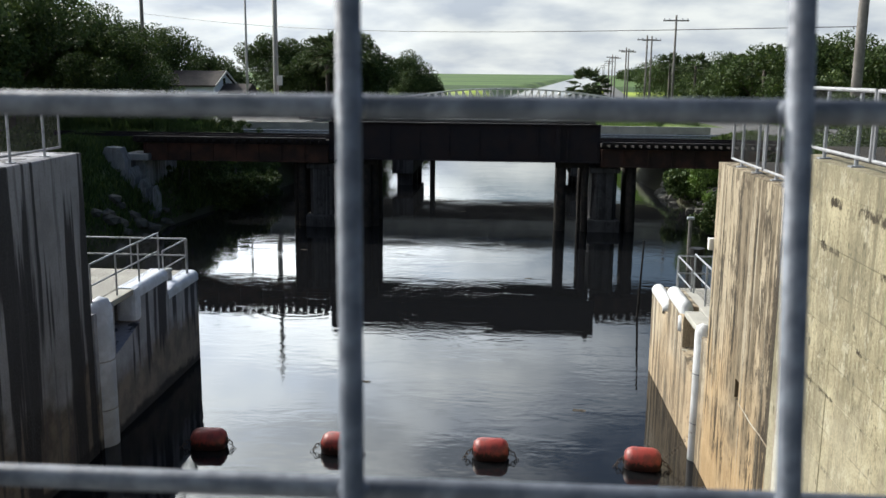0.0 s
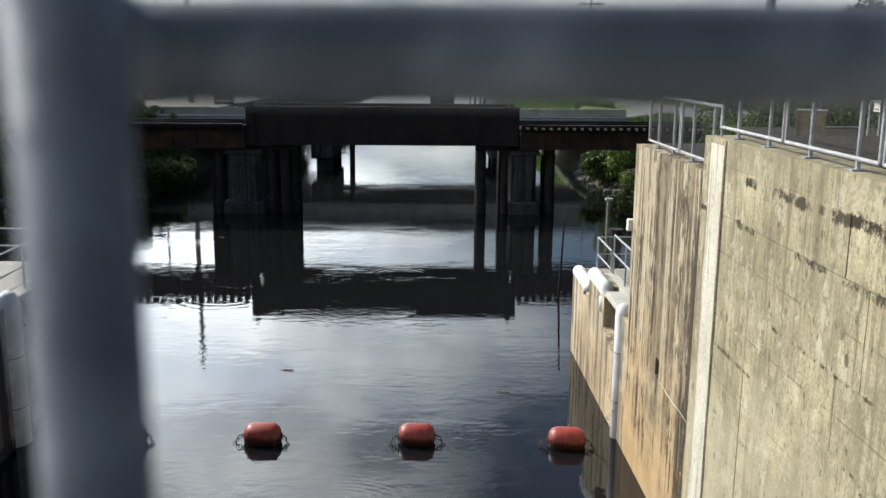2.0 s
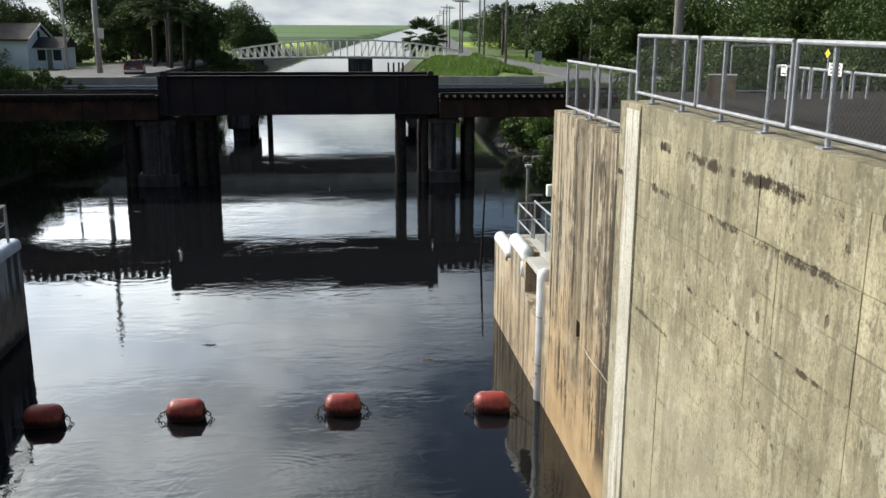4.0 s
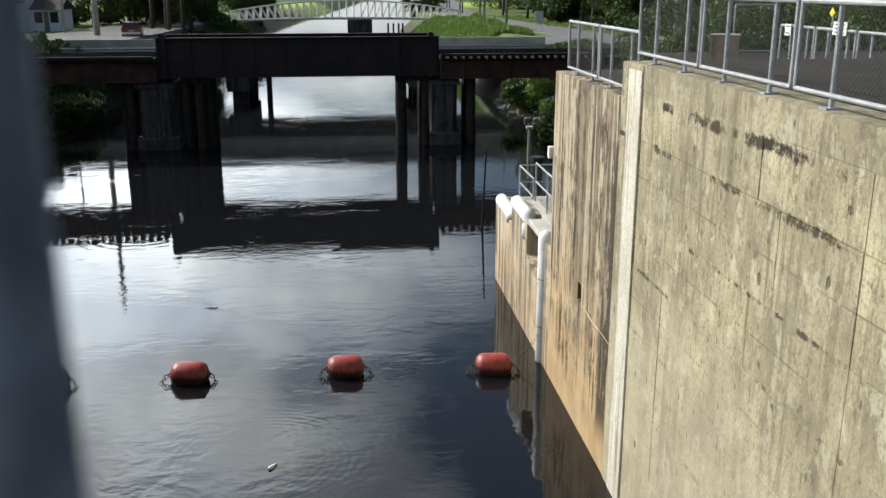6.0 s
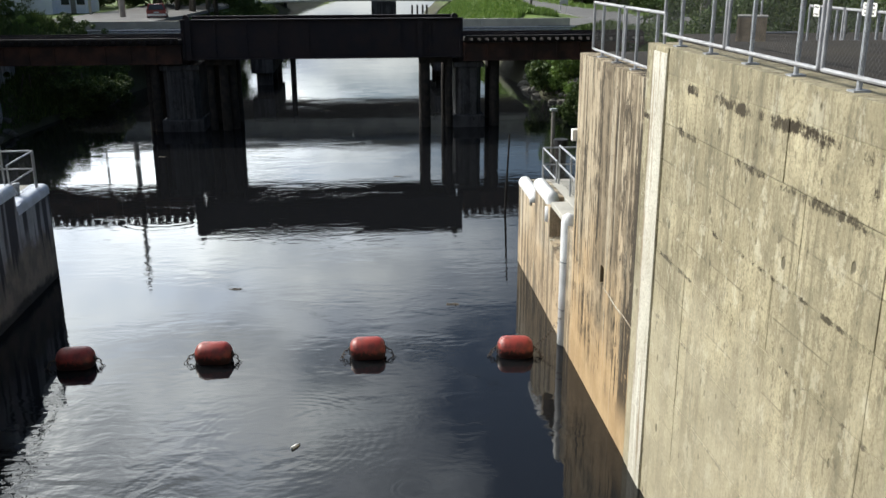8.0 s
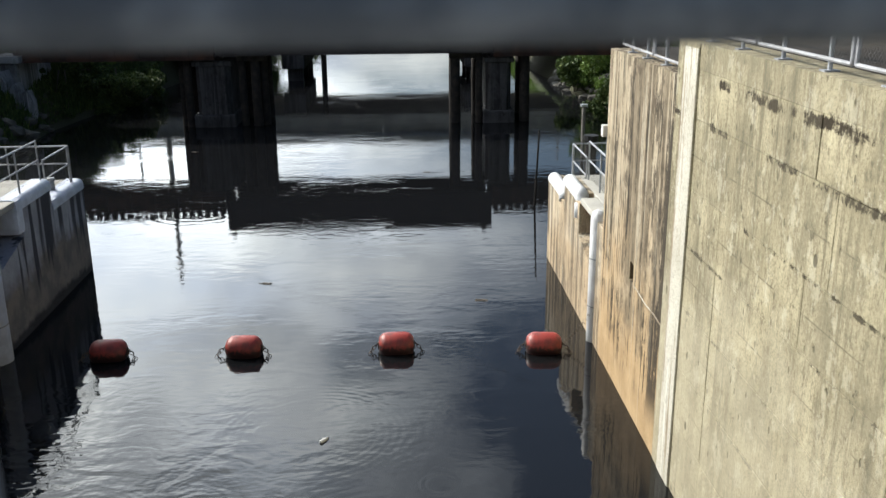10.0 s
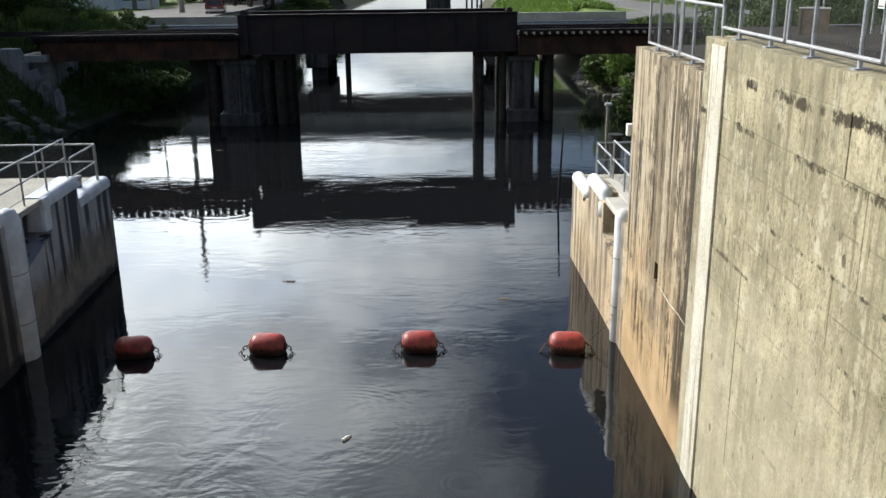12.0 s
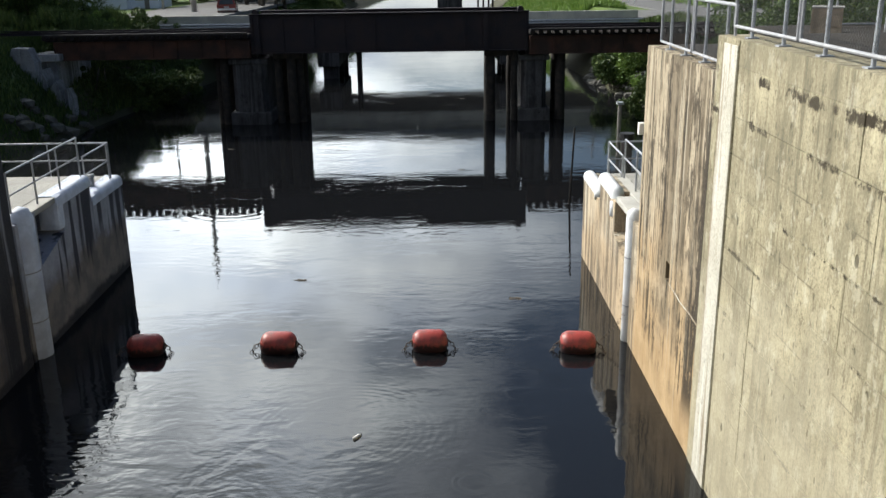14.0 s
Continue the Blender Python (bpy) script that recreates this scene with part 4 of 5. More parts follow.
for x0, x1 in ((-18.0, -8.15), (5.97, 18.0)):
    for y in (48.35, 51.4):
        g = part("approach_girder", boxed(x0, x1, y, y + 0.10, 4.25, 5.10), "rust_girder", rail_bridge)
        part("bottom_flange", boxed(x0, x1, y - 0.10, y + 0.20, 4.20, 4.25), "rust_girder", g)
        n = int((x1 - x0) / 1.2)
        for i in range(n + 1):
            x = x0 + 0.06 + i * (x1 - x0 - 0.12) / n
            part("stiffener", boxed(x - 0.04, x + 0.04, y - 0.08, y, 4.25, 5.10), "rust_girder", g)
me_tie = None
for i in range(105):
    x = -18.3 + i * 0.40
    if -8.2 < x < 6.0:
        continue
    if me_tie is None:
        t0 = part("tie", boxed(-0.11, 0.11, 48.0, 52.0, 5.20, 5.38), "creosote", rail_bridge)
        me_tie = t0.data
    else:
        t0 = new("tie", me_tie)
        t0.parent = rail_bridge
    t0.location = (x, 0.03 * math.sin(i * 2.3), 0)
for y in (49.2, 50.7):
    bm = prism(bmesh.new(), [(y - 0.07, 5.38), (y + 0.07, 5.38), (y + 0.02, 5.42), (y + 0.035, 5.53), (y - 0.035, 5.53), (y - 0.02, 5.42)], "x", -40, 30)
    part("rail", bm, "rust_steel", rail_bridge, "steel running rail")
part("walk_plank", boxed(-18.3, -8.2, 47.80, 48.1, 5.385, 5.50), "creosote", rail_bridge)
part("walk_plank", boxed(6.0, 20, 47.80, 48.1, 5.385, 5.50), "creosote", rail_bridge)


def pier(x0, x1):
    xc, w = (x0 + x1) / 2, (x1 - x0)
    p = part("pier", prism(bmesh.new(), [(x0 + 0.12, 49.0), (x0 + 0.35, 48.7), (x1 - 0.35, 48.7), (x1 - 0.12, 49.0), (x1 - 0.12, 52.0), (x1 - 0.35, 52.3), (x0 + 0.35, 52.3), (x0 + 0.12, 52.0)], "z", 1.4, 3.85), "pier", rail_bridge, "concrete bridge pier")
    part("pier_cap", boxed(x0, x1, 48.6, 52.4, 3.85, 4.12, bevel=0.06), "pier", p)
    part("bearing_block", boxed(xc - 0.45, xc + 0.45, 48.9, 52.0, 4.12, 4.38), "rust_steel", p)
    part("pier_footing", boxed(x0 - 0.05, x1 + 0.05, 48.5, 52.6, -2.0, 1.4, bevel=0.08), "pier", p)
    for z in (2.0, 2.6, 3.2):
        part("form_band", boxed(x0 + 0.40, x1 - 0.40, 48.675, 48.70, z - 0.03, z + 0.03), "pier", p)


pier(-9.38, -7.38)
pier(5.50, 7.05)
for x, y, r in ((4.03, 48.9, 0.26), (4.10, 51.6, 0.25), (5.25, 48.8, 0.19), (5.30, 51.8, 0.2), (7.66, 49.0, 0.27), (7.75, 51.6, 0.26), (-6.22, 48.9, 0.25), (-5.86, 49.3, 0.24), (-5.95, 51.6, 0.25), (-6.90, 49.0, 0.20), (-7.05, 51.5, 0.24), (-9.66, 48.9, 0.22), (-9.98, 49.2, 0.20), (-9.9, 51.4, 0.25)):
    bm = tubed([(x, y, -2), (x + 0.01, y, 1.0), (x - 0.01, y, 2.6), (x, y, 4.4)], [r * 1.05, r, r * 0.98, r * 0.95], 12)
    smooth(part("timber_pile", bm, "timber", rail_bridge))
for x0, x1 in ((-7.1, -5.6), (3.7, 5.4)):
    part("pile_cap", boxed(x0, x1, 48.65, 49.1, 4.1, 4.38), "timber", rail_bridge)

# abutment on the west bank
abut = thing("bridge_abutment", "mossy stepped concrete abutment of the railway bridge", "abutment", kind="structure")
abut.location, abut.scale = rail_bridge.location, rail_bridge.scale
part("abutment_wall", boxed(-21.5, -17.9, 48.2, 53.0, -1.5, 4.2, bevel=0.08), "abutment", abut)
part("wing_wall", prism(bmesh.new(), [(-21.3, -1.5), (-18.35, -1.5), (-18.35, 4.3), (-18.60, 4.95), (-19.35, 4.98), (-20.0, 3.6), (-20.7, 3.4), (-21.3, 2.9)], "y", 46.6, 47.4), "abutment", abut)
for i, (x, z) in enumerate(((-18.25, 3.9), (-17.75, 3.3), (-17.3, 2.9))):
    part("buttress", prism(bmesh.new(), [(x - 0.22, -1.5), (x + 0.22, -1.5), (x + 0.20, z - 0.5), (x, z), (x - 0.20, z - 0.3)], "y", 46.9 + 0.3 * i, 48.2), "abutment", abut)
part("bearing_seat", boxed(-19.0, -17.6, 47.9, 52.4, 4.2, 4.55, bevel=0.04), "abutment", abut)
abut2 = thing("bridge_abutment", "concrete abutment of the railway bridge", "abutment", kind="structure")
abut2.location, abut2.scale = rail_bridge.location, rail_bridge.scale
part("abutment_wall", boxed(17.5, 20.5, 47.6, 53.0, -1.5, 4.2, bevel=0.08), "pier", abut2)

# ---- road bridge just beyond ----
road_bridge = thing("road_bridge", "low concrete road bridge with steel guard rails", "bridge", kind="structure")
part("bridge_deck", boxed(-17.5, 14.5, 73.0, 84.0, 2.55, 3.55, bevel=0.03), "deck", road_bridge)
for y in (73.0, 83.7):
    part("kerb", boxed(-17.5, 14.5, y, y + 0.3, 3.55, 3.75), "deck", road_bridge)
    gr = part("guard_rail", prism(bmesh.new(), [(y + 0.08, 4.00), (y + 0.02, 4.08), (y + 0.08, 4.17), (y + 0.02, 4.26), (y + 0.08, 4.35), (y + 0.11, 4.35), (y + 0.05, 4.26), (y + 0.11, 4.17), (y + 0.05, 4.08), (y + 0.11, 4.00)], "x", -34, 34), "galv", road_bridge, "corrugated steel guard rail")
    for i in range(34):
        part("guard_post", boxed(-33.5 + i * 1.98, -33.4 + i * 1.98, y + 0.11, y + 0.23, 3.3, 4.34), "galv", gr)
for x0, x1 in ((-20.5, -10.2), (-10.18, -0.1), (-0.08, 10.0), (10.02, 17.0)):
    part("parapet", boxed(x0, x1, 73.32, 73.52, 3.3, 4.93, bevel=0.03), "deck", road_bridge, "low concrete parapet in shade")
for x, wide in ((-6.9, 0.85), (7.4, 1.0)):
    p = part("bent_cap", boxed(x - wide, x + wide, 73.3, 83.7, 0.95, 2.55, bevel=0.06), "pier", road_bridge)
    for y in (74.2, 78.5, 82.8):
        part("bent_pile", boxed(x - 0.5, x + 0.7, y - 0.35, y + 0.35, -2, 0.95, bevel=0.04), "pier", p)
for x, y in ((-4.6, 74.5), (11.0, 76.0)):
    smooth(part("steel_pile", tubed([(x, y, -2), (x, y, 2.56)], 0.22, 10), "timber", road_bridge))

# ---- white truss footbridge far down the canal ----
fb = thing("footbridge", "white steel truss footbridge over the canal", "footbridge", kind="structure")


def chord(x, top):
    f = (x - 2.5) / 19.5
    return 3.3 - 0.35 * f * f + (2.9 - 1.4 * f * f if top else 0.0)


N = 32
xs = [-17 + i * 39 / N for i in range(N + 1)]
for y in (164.0, 166.6):
    part("top_chord", tubed([(x, y, chord(x, True)) for x in xs], 0.14, 6), "white_paint", fb)
    part("bottom_chord", tubed([(x, y, chord(x, False)) for x in xs], 0.16, 6), "white_paint", fb)
    for i, x in enumerate(xs):
        part("truss_post", tubed([(x, y, chord(x, False)), (x, y, chord(x, True))], 0.11, 5), "white_paint", fb)
        if i < N and (x < 0 or x > 4):
            q = xs[i + 1]
            a, b = ((x, False), (q, True)) if x > 2 else ((x, True), (q, False))
            part("truss_diagonal", tubed([(a[0], y, chord(*a)), (b[0], y, chord(*b))], 0.07, 5), "white_paint", fb)
bm = bmesh.new()
for a, b in zip(xs, xs[1:]):
    prism(bm, [(a, chord(a, 0) - 0.25), (b, chord(b, 0) - 0.25), (b, chord(b, 0) + 0.05), (a, chord(a, 0) + 0.05)], "y", 163.9, 166.7)
part("footbridge_deck", bm, "deck", fb)
part("footbridge_pier", boxed(2.6, 6.8, 163.5, 167.2, -2, 3.0, bevel=0.1), "pier", fb, "dark concrete pier")
for x in (9.5, 10.4, 11.3, 12.0):
    part("fender_pile", tubed([(x, 163, -2), (x, 163, 2.4)], 0.16, 8), "timber", fb)


# ---- trees and shrubs ----
rng = np.random.default_rng(7)


def leaf_quads(centres, radii, count, size, flat=0.8):
    """Leaves scattered in the outer shells of clumps."""
    c = np.asarray(centres, float)
    r = np.asarray(radii, float)
    pick = rng.choice(len(c), count, p=r ** 2 / (r ** 2).sum())
    d = rng.normal(size=(count, 3))
    d /= np.linalg.norm(d, axis=1)[:, None]
    d[:, 2] *= flat
    pos = c[pick] + d * (r[pick] * (0.55 + 0.5 * rng.random(count) ** 0.6))[:, None]
    u = rng.normal(size=(count, 3))
    u /= np.linalg.norm(u, axis=1)[:, None]
    w = np.cross(u, rng.normal(size=(count, 3)))
    w /= np.linalg.norm(w, axis=1)[:, None]
    s = (size * (0.6 + 0.8 * rng.random(count)))[:, None]
    return np.stack([pos - u * s, pos + w * s * 0.5, pos + u * s, pos - w * s * 0.5], 1)


def tree(label, x, y, height, spread, leaves, count, size=0.32, base=None, trunk=0.35, bare=0.10):
    z0 = land(x, y) - 0.1 if base is None else base
    root = thing("tree", label, "tree", (x, y, z0), "trees on the banks")
    bm = bmesh.new()
    lean = rng.normal(size=2) * 0.03 * height
    top = Vector((lean[0], lean[1], height * 0.62))
    tube(bm, [(0, 0, 0), (lean[0] * 0.2, lean[1] * 0.2, height * 0.18), (lean[0] * 0.6, lean[1] * 0.6, height * 0.4), top], [trunk, trunk * 0.8, trunk * 0.6, trunk * 0.3], 8)
    cs, rs = [], []
    limbs = 9
    for i in range(limbs):
        a = 2 * math.pi * (i + rng.random() * 0.8) / limbs
        h0 = height * (bare + 0.08 + 0.3 * rng.random())
        reach = spread * (0.45 + 0.4 * rng.random())
        tip = Vector((math.cos(a) * reach, math.sin(a) * reach, h0 + height * (0.12 + 0.28 * rng.random())))
        s0 = Vector((lean[0] * 0.5, lean[1] * 0.5, h0))
        mid = s0.lerp(tip, 0.5) + Vector((0, 0, height * 0.04))
        tube(bm, [s0, mid, tip], [trunk * 0.4, trunk * 0.25, trunk * 0.08], 6)
        for q in range(4):
            p = s0.lerp(tip, 0.55 + 0.5 * rng.random()) + Vector(rng.normal(size=3) * spread * 0.16)
            cs.append(p), rs.append(spread * (0.20 + 0.16 * rng.random()))
    for q in range(10):
        p = Vector((*(np.clip(rng.normal(size=2), -1.3, 1.3) * spread * 0.30 + lean), height * (0.58 + 0.26 * rng.random())))
        cs.append(p), rs.append(spread * (0.17 + 0.14 * rng.random()))
    for q in range(12):
        a = 2 * math.pi * rng.random()
        cs.append(Vector((math.cos(a) * spread * 0.6, math.sin(a) * spread * 0.6, height * (bare + 0.08 + 0.2 * rng.random()))))
        rs.append(spread * (0.22 + 0.14 * rng.random()))
    # no clump may hang apart from the crown
    tied = [i for i in range(len(cs)) if sum((cs[i] - cs[q]).length < 0.95 * (rs[i] + rs[q]) for q in range(len(cs))) > 4]
    cs, rs = [cs[i] for i in tied], [rs[i] for i in tied]
    smooth(part("trunk", bm, "bark", root))
    lq = leaf_quads([tuple(c) for c in cs], rs, count, size)
    lq = lq[lq[:, :, 2].min(axis=1) > height * bare * 0.5]
    quads("crown", lq, leaves, root)
    return root


def shrub(label, x, y, r, h, leaves, count, size, base=None, name="shrub", lx=1.0, ly=1.0):
    z0 = land(x, y) if base is None else base
    root = thing(name, label, name, (x, y, z0), kind="stuff")
    cs = [((rng.random() * 2 - 1) * r * lx, (rng.random() * 2 - 1) * r * ly, h * (0.15 + 0.6 * rng.random())) for _ in range(int(34 * max(1.0, lx, ly) * max(1.0, r / 2.5)))]
    cs = [(a, b, c * (0.55 + 0.45 * rng.random()) + land(x + a, y + b) - z0 if base is None else c) for a, b, c in cs]
    rs = [h * (0.09 + 0.16 * rng.random() ** 1.5) for _ in cs]
    lq = leaf_quads(cs, rs, count, size)
    ob = quads("foliage", lq, leaves, root)
    bm = bmesh.new()
    for c in cs[:10]:
        tube(bm, [(c[0] * 0.5, c[1] * 0.5, -0.1), c], [0.04, 0.015], 5)
    part("stems", bm, "bark", root)
    return root


def grass(label, x0, x1, y0, y1, n, height, leaves, size=0.05):
    """Long grass blades over a stretch of the land."""
    root = thing("long_grass", label, "grass", (0, 0, 0), kind="stuff")
    px, py = x0 + (x1 - x0) * rng.random(n), y0 + (y1 - y0) * rng.random(n)
    pz = np.array([land(a, b) for a, b in zip(px, py)])
    keep = pz > 0.3
    px, py, pz = px[keep], py[keep], pz[keep]
    m = len(px)
    patch = 0.5 + 0.8 * np.abs(np.sin(px * 0.9 + py * 0.31) * np.sin(py * 0.57 - px * 0.2))
    hh = height * (0.4 + 0.6 * rng.random(m)) * patch
    ang = rng.random(m) * math.pi
    wv = np.stack([np.cos(ang), np.sin(ang), 0 * ang], 1) * size
    p = np.stack([px, py, pz - 0.03], 1)
    tip = p + np.stack([rng.normal(size=m) * 0.25 * hh, rng.normal(size=m) * 0.25 * hh, hh], 1)
    quads("blades", np.stack([p - wv, p + wv, tip + wv * 0.25, tip - wv * 0.25], 1), leaves, root)
    return root


def palm(label, x, y, height, spread, base=None, n=46, trunk=0.2):
    z0 = land(x, y) - 0.1 if base is None else base
    root = thing("palm_tree", label, "palm tree", (x, y, z0), "palms")
    smooth(part("trunk", tubed([(0, 0, 0), (0.1, 0, height * 0.4), (0.05, 0.1, height)], [trunk * 1.2, trunk, trunk], 8), "bark", root))
    allq = []
    for i in range(n):
        a, up = 2 * math.pi * rng.random(), rng.random() * 1.9 - 0.6
        d = np.array([math.cos(a) * math.cos(up), math.sin(a) * math.cos(up), math.sin(up)])
        side = np.cross(d, (0, 0, 1.0))
        side /= np.linalg.norm(side) + 1e-6
        c = np.array([0.05, 0.1, height]) + d * spread * 0.55
        for q in range(14):
            b = (q / 13 - 0.5) * 2.2
            dd = d * math.cos(b) + side * math.sin(b)
            tip = c + dd * spread * 0.5 * (0.75 + 0.25 * math.cos(b)) + np.array([0, 0, -0.12 * spread * rng.random()])
            wv = np.cross(dd, rng.normal(size=3))
            wv *= 0.035 * spread / (np.linalg.norm(wv) + 1e-6)
            allq.append([c, (c + tip) / 2 + wv, tip, (c + tip) / 2 - wv])
    quads("fronds", np.array(allq), "leaf_palm", root)
    return root


OAK = "dense dark green oak tree with a rounded crown"
BROAD = "broad green tree on the canal bank"
# west bank, from the house to the far point
for x, y, h, s, n in ((-46, 92, 11.8, 8.0, 16000), (-37.5, 90, 10.2, 6.0, 12000), (-56, 98, 12.5, 9, 9000), (-44, 118, 12.2, 7.5, 11000), (-38.5, 128, 7.8, 6.0, 8000), (-33, 138, 12.0, 5.6, 8000), (-29, 142, 11.0, 6, 7000), (-25, 126, 10.2, 4.6, 9000), (-19.0, 127, 11.4, 5.0, 11000), (-17.4, 122, 10.6, 3.8, 9000), (-18.0, 190, 11.0, 6.3, 9000), (-14.4, 195, 8.4, 4.6, 7000), (-22.5, 150, 9.0, 6, 6000), (-26, 155, 8.6, 7, 6000), (-64, 88, 14, 9, 6000)):
    tree(OAK, x, y, h, s, "leaf_oak", int(n * 3.0), 0.15)
for x, y, h in ((-19.0, 114, 7.4), (-17.6, 117, 8.2), (-21.0, 116, 7.6), (-18.2, 111, 6.6), (-21.8, 121, 7.0)):
    palm("cabbage palm with a shaggy drooping crown", x, y, h, 2.9)
# east bank
for x, y, h, s, n in ((38, 148, 15.0, 8, 9000), (41, 174, 17, 9, 7000), (37, 203, 16, 9, 6000), (42, 238, 16, 10, 6000), (48, 130, 17, 9, 9000), (43, 112, 16.0, 8.0, 11000), (50, 100, 18, 9, 9000), (42, 86, 15.5, 7.5, 12000), (53, 82, 17.5, 8.5, 9000), (37, 70, 14.0, 7.0, 12000), (45, 60, 15.5, 7.5, 12000), (35, 52, 13.0, 6.0, 12000), (52, 70, 17, 8, 9000), (60, 114, 19, 10, 6000), (64, 92, 19, 10, 6000), (46, 46, 14.5, 7, 9000), (32, 132, 10, 5, 7000), (33, 100, 9, 4.5, 7000), (36.5, 116, 16.0, 7.5, 10000), (34.0, 127, 15.5, 7.0, 9000)):
    size = min(0.20, 0.0017 * math.hypot(x, y))
    tree(BROAD, x, y, h * 0.64, s * 0.85, "leaf_mid", int(n * (0.30 / size) ** 1.25), size)
for x, y, h in ((31.5, 152, 7), (34, 138, 6.5), (31, 172, 7.5), (33.5, 120, 6)):
    palm("cabbage palm among the bank trees", x, y, h, 2.6)
palm("low shaggy palm beside the water", 20.5, 215, 3.0, 5.4, n=60)
# far tree line along the east levee
for i in range(16):
    y = 290 + 55 * i
    tree("distant trees along the canal levee", 50 + 0.1 * (y - 185) + 10 * rng.random(), y, 8.5 + 3 * rng.random(), 11, "leaf_oak", 1500, 0.9)
# scrub
grass("tall dark reeds on the bank", -33, -19.5, 60, 71, 34000, 1.5, "leaf_oak", 0.035)
grass("tall green reeds on the bank", -30, -20.5, 61, 70, 5000, 1.5, "leaf_mid", 0.035)
shrub("dark thicket along the shore", -18.5, 66, 2.0, 2.2, "leaf_oak", 16000, 0.09, name="scrub", ly=3.6)
shrub("dense weedy scrub on the bank", -34, 68, 7.0, 4.6, "leaf_oak", 26000, 0.11, name="scrub")
shrub("dense weedy scrub on the bank", -35, 84, 6.0, 3.0, "leaf_oak", 26000, 0.11, name="scrub", ly=0.5)
shrub("dark bushes on the bank beside the bridge", -24.5, 44, 3.0, 1.5, "leaf_oak", 14000, 0.08, name="scrub", ly=1.6)
shrub("dark bushes under the railway bridge", -19.6, 60, 2.6, 1.6, "leaf_oak", 34000, 0.08, name="scrub", ly=2.2)
shrub("dark bushes overhanging the shaded shore", -16.6, 62.5, 1.7, 2.6, "leaf_oak", 24000, 0.08, base=0.0, name="scrub", ly=2.0)
shrub("dark undergrowth below the oaks", -31, 134, 8.0, 4.2, "leaf_oak", 26000, 0.14, name="undergrowth", lx=1.5, ly=0.5)
shrub("dark undergrowth below the oaks", -21, 146, 5.0, 3.6, "leaf_oak", 16000, 0.14, name="undergrowth", ly=0.8)
shrub("dark undergrowth beside the lane", -41, 112, 6.0, 4.6, "leaf_oak", 16000, 0.13, name="undergrowth", ly=1.6)
shrub("low bushes on the canal edge", -14.2, 150, 1.8, 1.6, "leaf_oak", 8000, 0.11, name="scrub", ly=3.0)
shrub("low bushes at the end of the footbridge", -15.6, 161, 3.0, 1.9, "leaf_oak", 9000, 0.12, name="scrub", ly=1.5)
shrub("low shaggy palmetto beside the water", 20.5, 214, 2.6, 4.4, "leaf_palm", 9000, 0.20, name="palmetto")
tree("leafy green tree close beside the railway", -26.6, 66.5, 8.3, 4.2, "leaf_mid", 36000, 0.09, trunk=0.22)
shrub("sunlit grass tufts beside the railway", -20.6, 64.5, 2.6, 1.7, "leaf_light", 9000, 0.07, name="scrub", ly=0.4)
shrub("bright green bush hanging over the water", 15.2, 61.5, 1.8, 4.0, "leaf_light", 14000, 0.085, base=0.5)
shrub("dark bush on the bank", 13.6, 64, 1.6, 2.4, "leaf_oak", 4000, 0.13, base=0.4)
shrub("dark bushes on the east bank", 15.8, 68, 2.0, 3.0, "leaf_oak", 6000, 0.15, base=0.6, name="scrub", ly=1.8)
grass("lush bright green grass on the levee mound", 12.0, 19.6, 90, 122, 26000, 0.6, "leaf_light", 0.07)
grass("lush bright grass along the canal bank", 13.0, 21, 122, 160, 14000, 0.6, "leaf_light", 0.09)
grass("weedy grass on the west bank", -30, -15.5, 56, 72, 22000, 0.7, "leaf_mid", 0.05)
grass("weedy grass on the west bank", -17.3, -11, 86, 185, 24000, 0.5, "leaf_mid", 0.06)
grass("dark weeds on the shaded bank", -28, -14, 32, 60, 60000, 0.5, "leaf_oak", 0.045)
grass("dark weeds on the east bank", 9, 20, 42, 62, 30000, 0.7, "leaf_oak", 0.045)
shrub("dark bushes at the bridge end", 14.2, 55, 1.6, 2.2, "leaf_oak", 9000, 0.10, name="scrub", ly=1.6)
# Added to shade the west bank; several stand out of view to the left.
for x, y, h, s in ((-37, 72, 14.0, 7.0), (-31.5, 60, 11.5, 5.5), (-44, 54, 13.0, 7.5), (-36, 46, 12.0, 6.0), (-30, 50, 10.0, 5.0), (-33, 72, 10.5, 5.0), (-29.8, 69.5, 8.5, 4.0)):
    tree("large dark tree added to shade the west bank", x, y, h, s, "leaf_oak", 24000, 0.16)
# loose rock along the east shore and the abutment
root = thing("riprap", "loose grey rocks along the shore", "rocks", kind="stuff")
bm = bmesh.new()
for i in range(136):
    if i < 110:
        y = 50 + 22 * rng.random()
        x = bank(y)[1] - 0.5 + 0.2 + 1.8 * rng.random()
    else:
        y = 44 + 9 * rng.random()
        x = -bank(y)[0] - 0.5 - 1.8 * rng.random()
    q = bmesh.ops.create_icosphere(bm, subdivisions=1, radius=0.22 + 0.3 * rng.random())
    c = Vector((x, y, land(x, y) + 0.05))
    for v in q["verts"]:
        v.co = Vector((v.co.x * 1.3, v.co.y, v.co.z * 0.7)) * (1 + 0.35 * noise.noise(v.co * 3 + c)) + c
part("rocks", bm, "rock", root)
grass("weeds on the east bank below the bridge", 11, 20, 56, 72, 16000, 0.6, "leaf_mid", 0.05)
grass("grass verge beside the canal road", 27, 34, 88, 170, 12000, 0.35, "leaf_light", 0.08)
shrub("overgrown green hedge behind the fence", 16.2, 27.6, 6.5, 2.5, "leaf_oak", 40000, 0.05, base=6.2, name="hedge", ly=0.35)
